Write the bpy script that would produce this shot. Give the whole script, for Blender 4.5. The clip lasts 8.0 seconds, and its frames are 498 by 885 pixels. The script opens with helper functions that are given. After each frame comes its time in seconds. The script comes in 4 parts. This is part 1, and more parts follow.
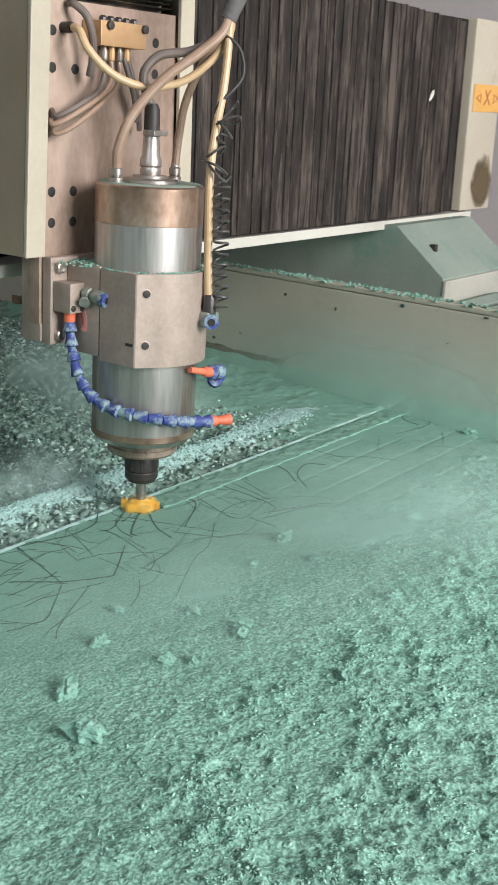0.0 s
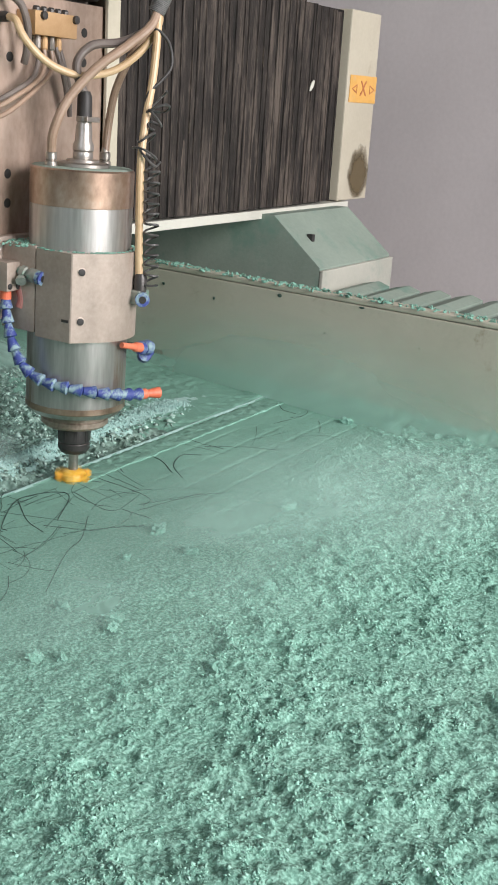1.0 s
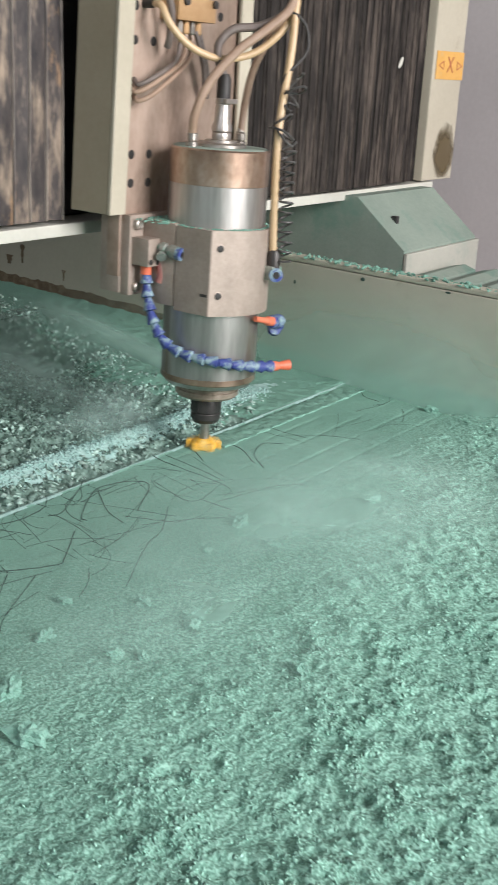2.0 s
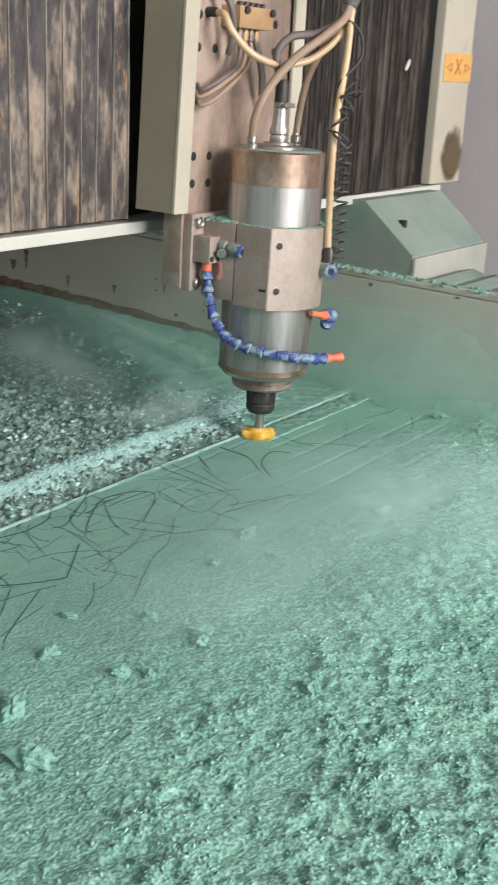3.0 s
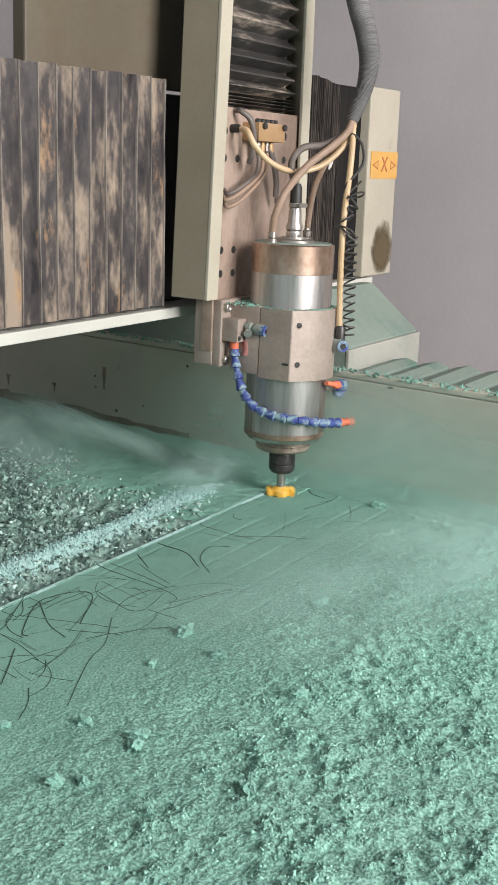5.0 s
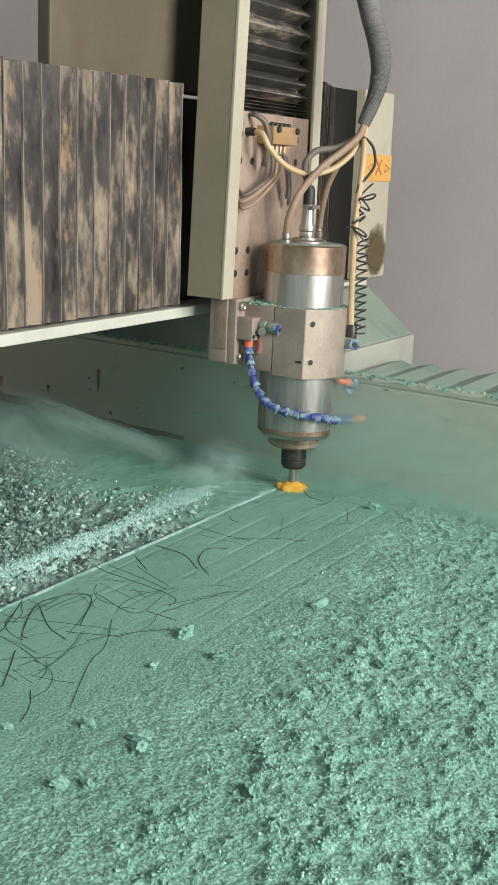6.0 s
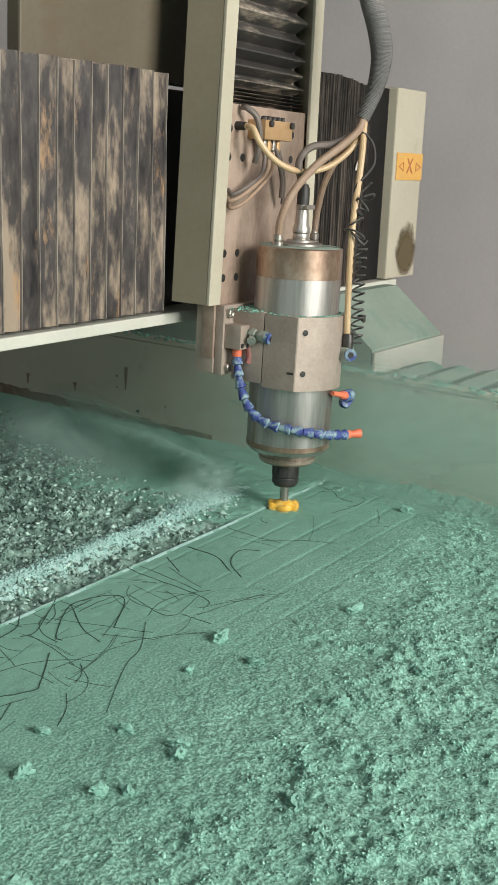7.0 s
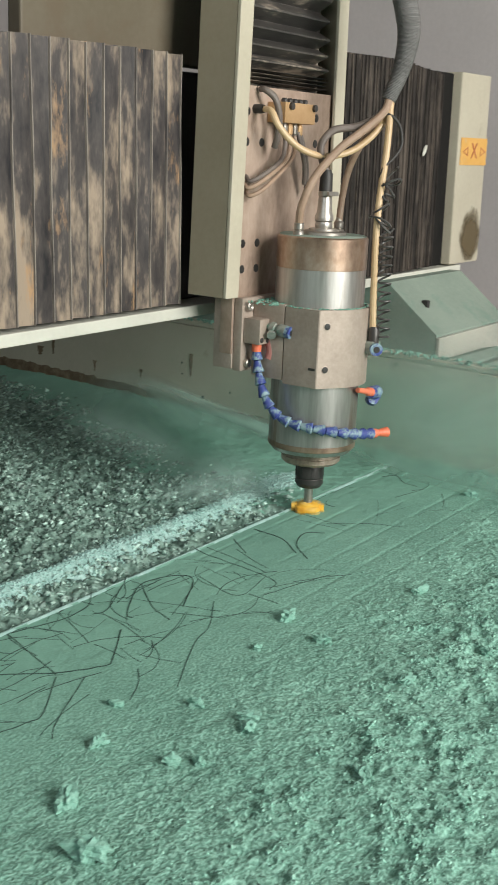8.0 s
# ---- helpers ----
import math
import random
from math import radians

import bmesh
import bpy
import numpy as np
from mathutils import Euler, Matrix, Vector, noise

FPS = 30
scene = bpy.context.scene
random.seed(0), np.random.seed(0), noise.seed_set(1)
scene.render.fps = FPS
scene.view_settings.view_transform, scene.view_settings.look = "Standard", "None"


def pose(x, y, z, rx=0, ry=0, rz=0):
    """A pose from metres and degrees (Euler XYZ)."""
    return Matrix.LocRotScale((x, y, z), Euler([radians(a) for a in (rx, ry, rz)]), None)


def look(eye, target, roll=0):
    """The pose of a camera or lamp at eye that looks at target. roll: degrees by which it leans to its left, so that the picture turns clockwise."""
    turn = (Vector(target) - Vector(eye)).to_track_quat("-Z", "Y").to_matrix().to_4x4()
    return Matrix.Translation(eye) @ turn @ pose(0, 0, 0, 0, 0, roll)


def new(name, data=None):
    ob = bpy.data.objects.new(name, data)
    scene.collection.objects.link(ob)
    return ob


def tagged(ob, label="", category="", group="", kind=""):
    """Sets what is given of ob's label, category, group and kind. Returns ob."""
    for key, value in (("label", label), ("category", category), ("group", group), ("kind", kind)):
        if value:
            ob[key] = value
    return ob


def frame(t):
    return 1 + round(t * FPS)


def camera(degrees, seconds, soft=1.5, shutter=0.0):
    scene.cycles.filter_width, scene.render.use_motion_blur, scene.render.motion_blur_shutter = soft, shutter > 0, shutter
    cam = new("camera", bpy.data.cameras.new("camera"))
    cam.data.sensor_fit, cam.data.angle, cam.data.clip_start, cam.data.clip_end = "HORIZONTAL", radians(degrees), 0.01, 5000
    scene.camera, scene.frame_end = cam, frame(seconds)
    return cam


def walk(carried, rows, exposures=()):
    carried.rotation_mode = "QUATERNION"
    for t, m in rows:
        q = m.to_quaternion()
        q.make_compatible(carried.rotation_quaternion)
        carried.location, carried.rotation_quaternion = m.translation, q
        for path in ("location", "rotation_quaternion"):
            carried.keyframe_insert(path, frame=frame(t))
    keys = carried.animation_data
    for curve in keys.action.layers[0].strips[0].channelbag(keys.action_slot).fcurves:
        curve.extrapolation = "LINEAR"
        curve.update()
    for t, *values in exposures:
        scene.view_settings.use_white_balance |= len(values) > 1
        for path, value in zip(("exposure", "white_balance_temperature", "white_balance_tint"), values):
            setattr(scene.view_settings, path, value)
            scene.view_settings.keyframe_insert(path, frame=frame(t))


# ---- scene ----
cam = camera(25.02, 8.0, shutter=0.5)
PATH = [
    (0, look((-0.8111, -0.8819, 0.4841), (0.7362, 0.2417, -0.1019), 2.53)),
    (0.5, look((-0.8228, -0.8849, 0.4943), (0.7804, 0.1608, -0.0858), 3.38)),
    (1, look((-0.7917, -0.8926, 0.4856), (0.8599, 0.0650, -0.1104), 3.74)),
    (1.5, look((-0.7873, -0.8914, 0.4857), (0.8479, 0.0733, -0.1433), 3.83)),
    (1.7, look((-0.7806, -0.8794, 0.4888), (0.8273, 0.1242, -0.1497), 3.56)),
    (2.8, look((-0.7484, -0.8443, 0.4867), (0.7995, 0.2510, -0.1490), 2.75)),
    (3, look((-0.7497, -0.8434, 0.4894), (0.8196, 0.2200, -0.1479), 3.00)),
    (3.5, look((-0.7447, -0.8544, 0.4929), (0.8705, 0.1688, -0.0938), 2.79)),
    (4, look((-0.7381, -0.8623, 0.5067), (0.8981, 0.1623, -0.0157), 2.34)),
    (4.5, look((-0.7392, -0.8658, 0.5034), (0.9050, 0.1606, 0.0103), 1.90)),
    (5, look((-0.7439, -0.8670, 0.5060), (0.9031, 0.1571, 0.0177), 1.83)),
    (6.5, look((-0.7530, -0.8359, 0.5018), (0.9124, 0.1620, 0.0218), 2.13)),
    (7, look((-0.7528, -0.8231, 0.5050), (0.8936, 0.2018, 0.0162), 2.42)),
    (7.5, look((-0.7552, -0.8269, 0.5003), (0.8666, 0.2342, 0.0066), 2.14)),
    (8, look((-0.7743, -0.8278, 0.5006), (0.8094, 0.2824, -0.0085), 1.63)),
]
walk(cam, PATH, [(0, 0.0, 6350, 15), (5.2, 0.02, 6350, 15), (6.3, -0.10, 6550, 7), (8.0, -0.14, 6550, 7)])

# where the carriage stands along the beam, in metres
CARRIAGE_X = [(0, 0.1782), (0.5, 0.2347), (1, 0.2943), (1.5, 0.3496), (1.7, 0.3710), (2.8, 0.4947), (3, 0.5178),
              (3.5, 0.5756), (4, 0.6344), (4.5, 0.6921), (5, 0.7507), (5.2, 0.7742), (5.55, 0.8120), (5.7, 0.8200), (5.85, 0.8130),
              (6.3, 0.7630), (6.5, 0.7388), (7, 0.6775), (7.5, 0.6204), (8, 0.5611)]


def carriage_pose(x):
    return pose(x, 0, 0, 0.44, 0.76, 0)


# ---- light ----
world = bpy.data.worlds.new("world")
scene.world = world
world.use_nodes = True
sky = world.node_tree.nodes.new("ShaderNodeTexSky")
sky.sky_type, sky.sun_disc = "NISHITA", False
sky.sun_elevation, sky.sun_rotation = radians(40), radians(140)
world.node_tree.links.new(sky.outputs[0], world.node_tree.nodes["Background"].inputs[0])
world.node_tree.nodes["Background"].inputs[1].default_value = 0.1


def area_lamp(name, eye, target, sx, sy, watts, colour):
    data = bpy.data.lights.new(name, "AREA")
    data.shape, data.size, data.size_y, data.energy, data.color = "RECTANGLE", sx, sy, watts, colour
    ob = new(name, data)
    ob.matrix_world = look(eye, target)
    return ob


# daylight in the wide door opening beside the machine
DOOR_LIGHT = area_lamp("door_daylight", (-0.05, -3.45, 1.55), (0.75, 0, 0.55), 1.7, 1.9, 238, (1.0, 0.965, 0.92))
# fill lamp added behind the operator's place; no window is known there
WEST_FILL = area_lamp("added_west_fill", (-3.45, -1.0, 2.1), (0, -1.0, 1.4), 2.4, 1.4, 28, (0.95, 0.98, 1.0))


# ---- materials ----
def material(name, colours, scale=8.0, rough=0.6, metal=0.0, bump=0.1, fine=90.0, stretch=(1, 1, 1), stain=None,
             stain_scale=3.0, stain_at=0.55, bump_dist=0.002, rough_var=0.15, island=0.0, shift=False, contrast=0.2, spec=0.5):
    """A surface of two or three colours mixed by noise at two sizes, with stains, fine relief and uneven gloss."""
    m = bpy.data.materials.new(name)
    m.use_nodes = True
    t = m.node_tree
    n, link = t.nodes, t.links.new
    b = n["Principled BSDF"]
    co = n.new("ShaderNodeTexCoord")
    mp = n.new("ShaderNodeMapping")
    mp.inputs["Scale"].default_value = stretch
    link(co.outputs["Object"], mp.inputs[0])
    if shift:
        oi = n.new("ShaderNodeObjectInfo")
        sc = n.new("ShaderNodeVectorMath")
        sc.operation = "SCALE"
        sc.inputs[0].default_value, sc.inputs["Scale"].default_value = (7.0, 3.0, 5.0), 1.0
        link(oi.outputs["Random"], sc.inputs["Scale"])
        link(sc.outputs[0], mp.inputs["Location"])

    def noise_tex(sc, detail=6, r=0.6):
        x = n.new("ShaderNodeTexNoise")
        x.inputs["Scale"].default_value, x.inputs["Detail"].default_value, x.inputs["Roughness"].default_value = sc, detail, r
        link(mp.outputs[0], x.inputs["Vector"])
        return x

    coarse, grain = noise_tex(scale), noise_tex(fine, 3)
    mix = n.new("ShaderNodeMath")
    mix.operation = "MULTIPLY_ADD"
    link(grain.outputs[0], mix.inputs[0])
    mix.inputs[1].default_value = 0.35
    sub = n.new("ShaderNodeMath")
    sub.operation = "MULTIPLY_ADD"
    link(coarse.outputs[0], sub.inputs[0])
    sub.inputs[1].default_value, sub.inputs[2].default_value = 1.0, -0.17
    link(sub.outputs[0], mix.inputs[2])
    ramp = n.new("ShaderNodeValToRGB")
    el = ramp.color_ramp.elements
    el[0].position, el[0].color = 0.5 - contrast, (*colours[0], 1)
    el[1].position, el[1].color = 0.5 + contrast, (*colours[-1], 1)
    if len(colours) > 2:
        e = el.new(0.5)
        e.color = (*colours[1], 1)
    link(mix.outputs[0], ramp.inputs[0])
    out = ramp.outputs[0]
    if stain:
        st = noise_tex(stain_scale, 8, 0.7)
        sr = n.new("ShaderNodeMapRange")
        sr.inputs["From Min"].default_value, sr.inputs["From Max"].default_value = stain_at, stain_at + 0.12
        link(st.outputs[0], sr.inputs["Value"])
        mx = n.new("ShaderNodeMix")
        mx.data_type = "RGBA"
        link(sr.outputs[0], mx.inputs["Factor"])
        link(out, mx.inputs["A"])
        mx.inputs["B"].default_value = (*stain, 1)
        out = mx.outputs["Result"]
    if island:
        info = n.new("ShaderNodeNewGeometry")
        hs = n.new("ShaderNodeHueSaturation")
        mr = n.new("ShaderNodeMapRange")
        mr.inputs["To Min"].default_value, mr.inputs["To Max"].default_value = 1 - island, 1 + island
        link(info.outputs["Random Per Island"], mr.inputs["Value"])
        link(mr.outputs[0], hs.inputs["Value"])
        link(out, hs.inputs["Color"])
        out = hs.outputs[0]
    link(out, b.inputs["Base Color"])
    rr = n.new("ShaderNodeMapRange")
    rr.inputs["To Min"].default_value, rr.inputs["To Max"].default_value = max(0.03, rough - rough_var), min(1, rough + rough_var)
    link(coarse.outputs[0], rr.inputs["Value"])
    link(rr.outputs[0], b.inputs["Roughness"])
    b.inputs["Metallic"].default_value = metal
    b.inputs["Specular IOR Level"].default_value = spec
    if bump:
        bp = n.new("ShaderNodeBump")
        bp.inputs["Strength"].default_value, bp.inputs["Distance"].default_value = bump, bump_dist
        link(grain.outputs[0], bp.inputs["Height"])
        link(bp.outputs[0], b.inputs["Normal"])
    return m


def granules(name):
    """Green resin dust: dark fines with paler granules a few millimetres wide, and real-sized relief."""
    m = bpy.data.materials.new(name)
    m.use_nodes = True
    n, link = m.node_tree.nodes, m.node_tree.links.new
    b = n["Principled BSDF"]
    co = n.new("ShaderNodeTexCoord")

    def noise_tex(sc, detail, r=0.6):
        x = n.new("ShaderNodeTexNoise")
        x.inputs["Scale"].default_value, x.inputs["Detail"].default_value, x.inputs["Roughness"].default_value = sc, detail, r
        link(co.outputs["Object"], x.inputs["Vector"])
        return x

    def ramp_of(src, stops):
        r = n.new("ShaderNodeValToRGB")
        e = r.color_ramp.elements
        e[0].position, e[0].color = stops[0][0], (*stops[0][1], 1)
        e[1].position, e[1].color = stops[-1][0], (*stops[-1][1], 1)
        for at, c in stops[1:-1]:
            k = e.new(at)
            k.color = (*c, 1)
        link(src.outputs[0], r.inputs[0])
        return r

    broad, mid, fine = noise_tex(6, 4), noise_tex(330, 2, 0.5), noise_tex(800, 2)
    ground = ramp_of(broad, [(0.35, (0.155, 0.332, 0.26)), (0.65, (0.19, 0.388, 0.306))])
    pale = ramp_of(mid, [(0.38, (0.66, 0.70, 0.69)), (0.50, (1.0, 1.0, 1.0)), (0.62, (1.62, 1.44, 1.50))])
    mx = n.new("ShaderNodeMix")
    mx.data_type, mx.blend_type = "RGBA", "MULTIPLY"
    mx.inputs["Factor"].default_value = 1.0
    link(ground.outputs[0], mx.inputs["A"])
    # granules grow stronger away from the smooth milled strip
    sep = n.new("ShaderNodeSeparateXYZ")
    link(co.outputs["Object"], sep.inputs[0])
    mr = n.new("ShaderNodeMapRange")
    mr.inputs["From Min"].default_value, mr.inputs["From Max"].default_value = -0.07, -0.30
    mr.inputs["To Min"].default_value, mr.inputs["To Max"].default_value = 0.12, 1.0
    link(sep.outputs["Y"], mr.inputs["Value"])
    soften = n.new("ShaderNodeMix")
    soften.data_type = "RGBA"
    soften.inputs["A"].default_value = (1, 1, 1, 1)
    link(mr.outputs[0], soften.inputs["Factor"])
    link(pale.outputs[0], soften.inputs["B"])
    link(soften.outputs["Result"], mx.inputs["B"])
    link(mx.outputs["Result"], b.inputs["Base Color"])
    b.inputs["Roughness"].default_value = 0.95
    b1, b2 = n.new("ShaderNodeBump"), n.new("ShaderNodeBump")
    b1.inputs["Distance"].default_value, b2.inputs["Distance"].default_value = 0.0022, 0.0010
    b2.inputs["Strength"].default_value = 0.5
    link(mr.outputs[0], b1.inputs["Strength"])
    link(mid.outputs[0], b1.inputs["Height"])
    link(fine.outputs[0], b2.inputs["Height"])
    link(b1.outputs[0], b2.inputs["Normal"])
    link(b2.outputs[0], b.inputs["Normal"])
    return m


M = dict(
    green=granules("green_resin_dust"),
    rubble=material("dark_wet_chips", [(0.075, 0.13, 0.108), (0.16, 0.265, 0.222), (0.31, 0.46, 0.40)], 60, 0.85, 0, 0.5, 300, bump_dist=0.003, island=0.4),
    crumb=material("pale_green_crumb", [(0.20, 0.41, 0.33), (0.31, 0.54, 0.45)], 30, 0.95, 0, 0.6, 300, island=0.38),
    lump=material("broken_resin", [(0.165, 0.36, 0.285), (0.22, 0.44, 0.355), (0.29, 0.52, 0.43)], 220, 0.95, 0, 0.7, 500, bump_dist=0.003),
    raw=material("raw_green_resin", [(0.125, 0.27, 0.212), (0.165, 0.335, 0.265), (0.21, 0.40, 0.32)], 60, 0.95, 0, 0.8, 200, shift=True),
    chip=material("pale_grey_chip", [(0.24, 0.38, 0.33), (0.48, 0.66, 0.59)], 200, 0.9, 0, 0.3, 300, island=0.5),
    pale=material("pale_green_powder", [(0.28, 0.48, 0.44), (0.44, 0.65, 0.61)], 60, 1.0, 0, 0.6, 400),
    strand=material("dark_swarf", [(0.012, 0.034, 0.027), (0.035, 0.075, 0.06)], 30, 0.8),
    beige=material("beige_enamel", [(0.265, 0.228, 0.16), (0.325, 0.285, 0.21)], 5, 0.5, 0, 0.04, 150, stain=(0.22, 0.175, 0.11), stain_scale=4, stain_at=0.60),
    cream=material("cream_enamel", [(0.41, 0.375, 0.29), (0.49, 0.455, 0.36)], 5, 0.5, 0, 0.04, 150, stain=(0.33, 0.28, 0.20), stain_scale=9, stain_at=0.64),
    white=material("white_enamel", [(0.50, 0.50, 0.44), (0.60, 0.60, 0.53)], 6, 0.5, 0, 0.05, 120, stain=(0.33, 0.40, 0.34), stain_scale=7, stain_at=0.62),
    stain_white=material("dusty_white_enamel", [(0.33, 0.335, 0.29), (0.42, 0.42, 0.365)], 6, 0.6, 0, 0.05, 120, stain=(0.26, 0.31, 0.265), stain_scale=7, stain_at=0.55),
    plate=material("worn_steel_plate", [(0.24, 0.17, 0.13), (0.38, 0.285, 0.225), (0.46, 0.36, 0.295)], 9, 0.5, 0.2, 0.05, 140, stretch=(1, 1, 0.5), stain=(0.10, 0.06, 0.04), stain_scale=7, stain_at=0.56),
    block=material("machined_block", [(0.31, 0.255, 0.21), (0.46, 0.385, 0.33)], 14, 0.5, 0.35, 0.08, 200, stain=(0.34, 0.27, 0.21), stain_scale=10, stain_at=0.6),
    steel=material("brushed_steel", [(0.34, 0.325, 0.31), (0.66, 0.64, 0.62)], 26, 0.38, 0.87, 0.08, 160, stretch=(1, 1, 0.10), stain=(0.27, 0.21, 0.17), stain_scale=13, stain_at=0.50, rough_var=0.16),
    copper=material("rusty_steel_band", [(0.20, 0.135, 0.10), (0.38, 0.27, 0.20), (0.52, 0.42, 0.34)], 20, 0.40, 0.85, 0.08, 120, stretch=(1, 1, 0.6), stain=(0.55, 0.29, 0.13), stain_scale=12, stain_at=0.56, rough_var=0.16),
    collar=material("scaled_collar", [(0.20, 0.16, 0.12), (0.42, 0.35, 0.29)], 60, 0.5, 0.7, 0.3, 260),
    black=material("black_rubber", [(0.012, 0.012, 0.012), (0.035, 0.033, 0.03)], 10, 0.55, 0, 0.1, 200),
    dark=material("dark_metal", [(0.03, 0.03, 0.03), (0.07, 0.065, 0.06)], 14, 0.4, 0.4, 0.1, 200),
    chrome=material("nickel_fitting", [(0.30, 0.28, 0.25), (0.52, 0.49, 0.45)], 20, 0.38, 0.9, 0.05, 200),
    brass=material("brass_distributor", [(0.50, 0.31, 0.15), (0.60, 0.40, 0.22)], 20, 0.45, 0.5, 0.05, 200),
    tube=material("brown_poly_tube", [(0.26, 0.175, 0.12), (0.37, 0.265, 0.195)], 20, 0.4, 0, 0.03, 200),
    amber=material("amber_poly_tube", [(0.46, 0.31, 0.16), (0.58, 0.43, 0.26)], 12, 0.4, 0, 0.03, 200),
    grey_tube=material("grey_tube", [(0.10, 0.08, 0.07), (0.18, 0.15, 0.13)], 20, 0.45),
    coil=material("scuffed_coil", [(0.03, 0.03, 0.03), (0.10, 0.095, 0.09)], 60, 0.4, 0, 0.1, 200),
    conduit=material("grey_conduit", [(0.13, 0.128, 0.125), (0.20, 0.195, 0.19)], 15, 0.6, 0, 0.05, 200),
    blue=material("blue_plastic", [(0.026, 0.044, 0.20), (0.055, 0.085, 0.30)], 20, 0.6, 0, 0.05, 200, stain=(0.23, 0.34, 0.36), stain_scale=80, stain_at=0.455),
    fitting=material("dust_caked_fitting", [(0.20, 0.24, 0.21), (0.42, 0.42, 0.38)], 90, 0.5, 0.5, 0.2, 200, stain=(0.16, 0.33, 0.26), stain_scale=90, stain_at=0.52),
    orange=material("orange_plastic", [(0.62, 0.13, 0.06), (0.74, 0.22, 0.12)], 20, 0.55, 0, 0.05, 200, stain=(0.50, 0.30, 0.22), stain_scale=60, stain_at=0.6),
    cutter=material("yellow_cutter", [(0.60, 0.28, 0.03), (0.80, 0.46, 0.05), (0.88, 0.64, 0.22)], 60, 0.5),
    bellow_l=material("weathered_bellows", [(0.010, 0.009, 0.011), (0.055, 0.046, 0.043), (0.30, 0.235, 0.175)], 12, 0.55, 0, 0.12, 60, stretch=(2.0, 1, 0.55), stain=(0.36, 0.22, 0.115), stain_scale=14, stain_at=0.585, shift=True, contrast=0.17, spec=0.32),
    seam=material("worn_seam", [(0.07, 0.062, 0.06), (0.34, 0.29, 0.24)], 20, 0.6, 0, 0.2, 90, stretch=(1, 1, 0.4), shift=True),
    bellow_r=material("dusty_bellows", [(0.011, 0.010, 0.009), (0.032, 0.027, 0.024), (0.105, 0.086, 0.072)], 24, 0.8, 0, 0.6, 170, stretch=(1.8, 1, 0.22), stain=(0.13, 0.105, 0.082), stain_scale=34, stain_at=0.62, shift=True, contrast=0.19, spec=0.25, bump_dist=0.004),
    matt_black=material("matt_black_panel", [(0.010, 0.010, 0.010), (0.024, 0.022, 0.02)], 12, 0.92, 0, 0.1, 200, stretch=(1, 1, 0.2), spec=0.12),
    bellow_z=material("black_bellows", [(0.03, 0.029, 0.028), (0.085, 0.078, 0.07)], 16, 0.5, 0, 0.2, 120, stretch=(0.4, 1, 1), stain=(0.42, 0.35, 0.28), stain_scale=16, stain_at=0.53),
    tray=material("dusty_grey_paint", [(0.44, 0.42, 0.335), (0.53, 0.51, 0.42)], 4, 0.75, 0, 0.08, 120, stain=(0.27, 0.205, 0.13), stain_scale=7, stain_at=0.63),
    foot=material("dust_covered_foot", [(0.19, 0.245, 0.205), (0.255, 0.315, 0.265)], 6, 0.85, 0, 0.2, 160, stain=(0.14, 0.24, 0.195), stain_scale=7, stain_at=0.52),
    # stained beige, darkened in its colour for a plate that hangs in shade
    cover=material("shade_toned_stained_beige", [(0.098, 0.081, 0.053), (0.13, 0.11, 0.077)], 6, 0.6, 0, 0.05, 120, stain=(0.11, 0.085, 0.055), stain_scale=7, stain_at=0.55),
    plaster=material("grey_plaster", [(0.56, 0.535, 0.535), (0.66, 0.63, 0.63)], 1.2, 0.9, 0, 0.05, 60),
    # unseen walls and ceiling: toned dark only to hold down bounced light
    dim_shell=material("dim_unseen_wall", [(0.13, 0.115, 0.105), (0.20, 0.18, 0.165)], 2.0, 0.9, 0, 0.1, 60),
    concrete=material("workshop_floor", [(0.20, 0.19, 0.18), (0.30, 0.29, 0.27)], 2.0, 0.85, 0, 0.2, 50),
    rust_mud=material("rusty_mud", [(0.10, 0.070, 0.042), (0.17, 0.125, 0.080), (0.26, 0.205, 0.14)], 40, 0.9, 0, 0.2, 200),
    label=material("orange_label", [(0.62, 0.33, 0.07), (0.72, 0.42, 0.12)], 20, 0.5, stain=(0.55, 0.40, 0.22), stain_scale=30, stain_at=0.55),
    print_red=material("red_print", [(0.40, 0.12, 0.05), (0.48, 0.17, 0.07)], 20, 0.5),
)


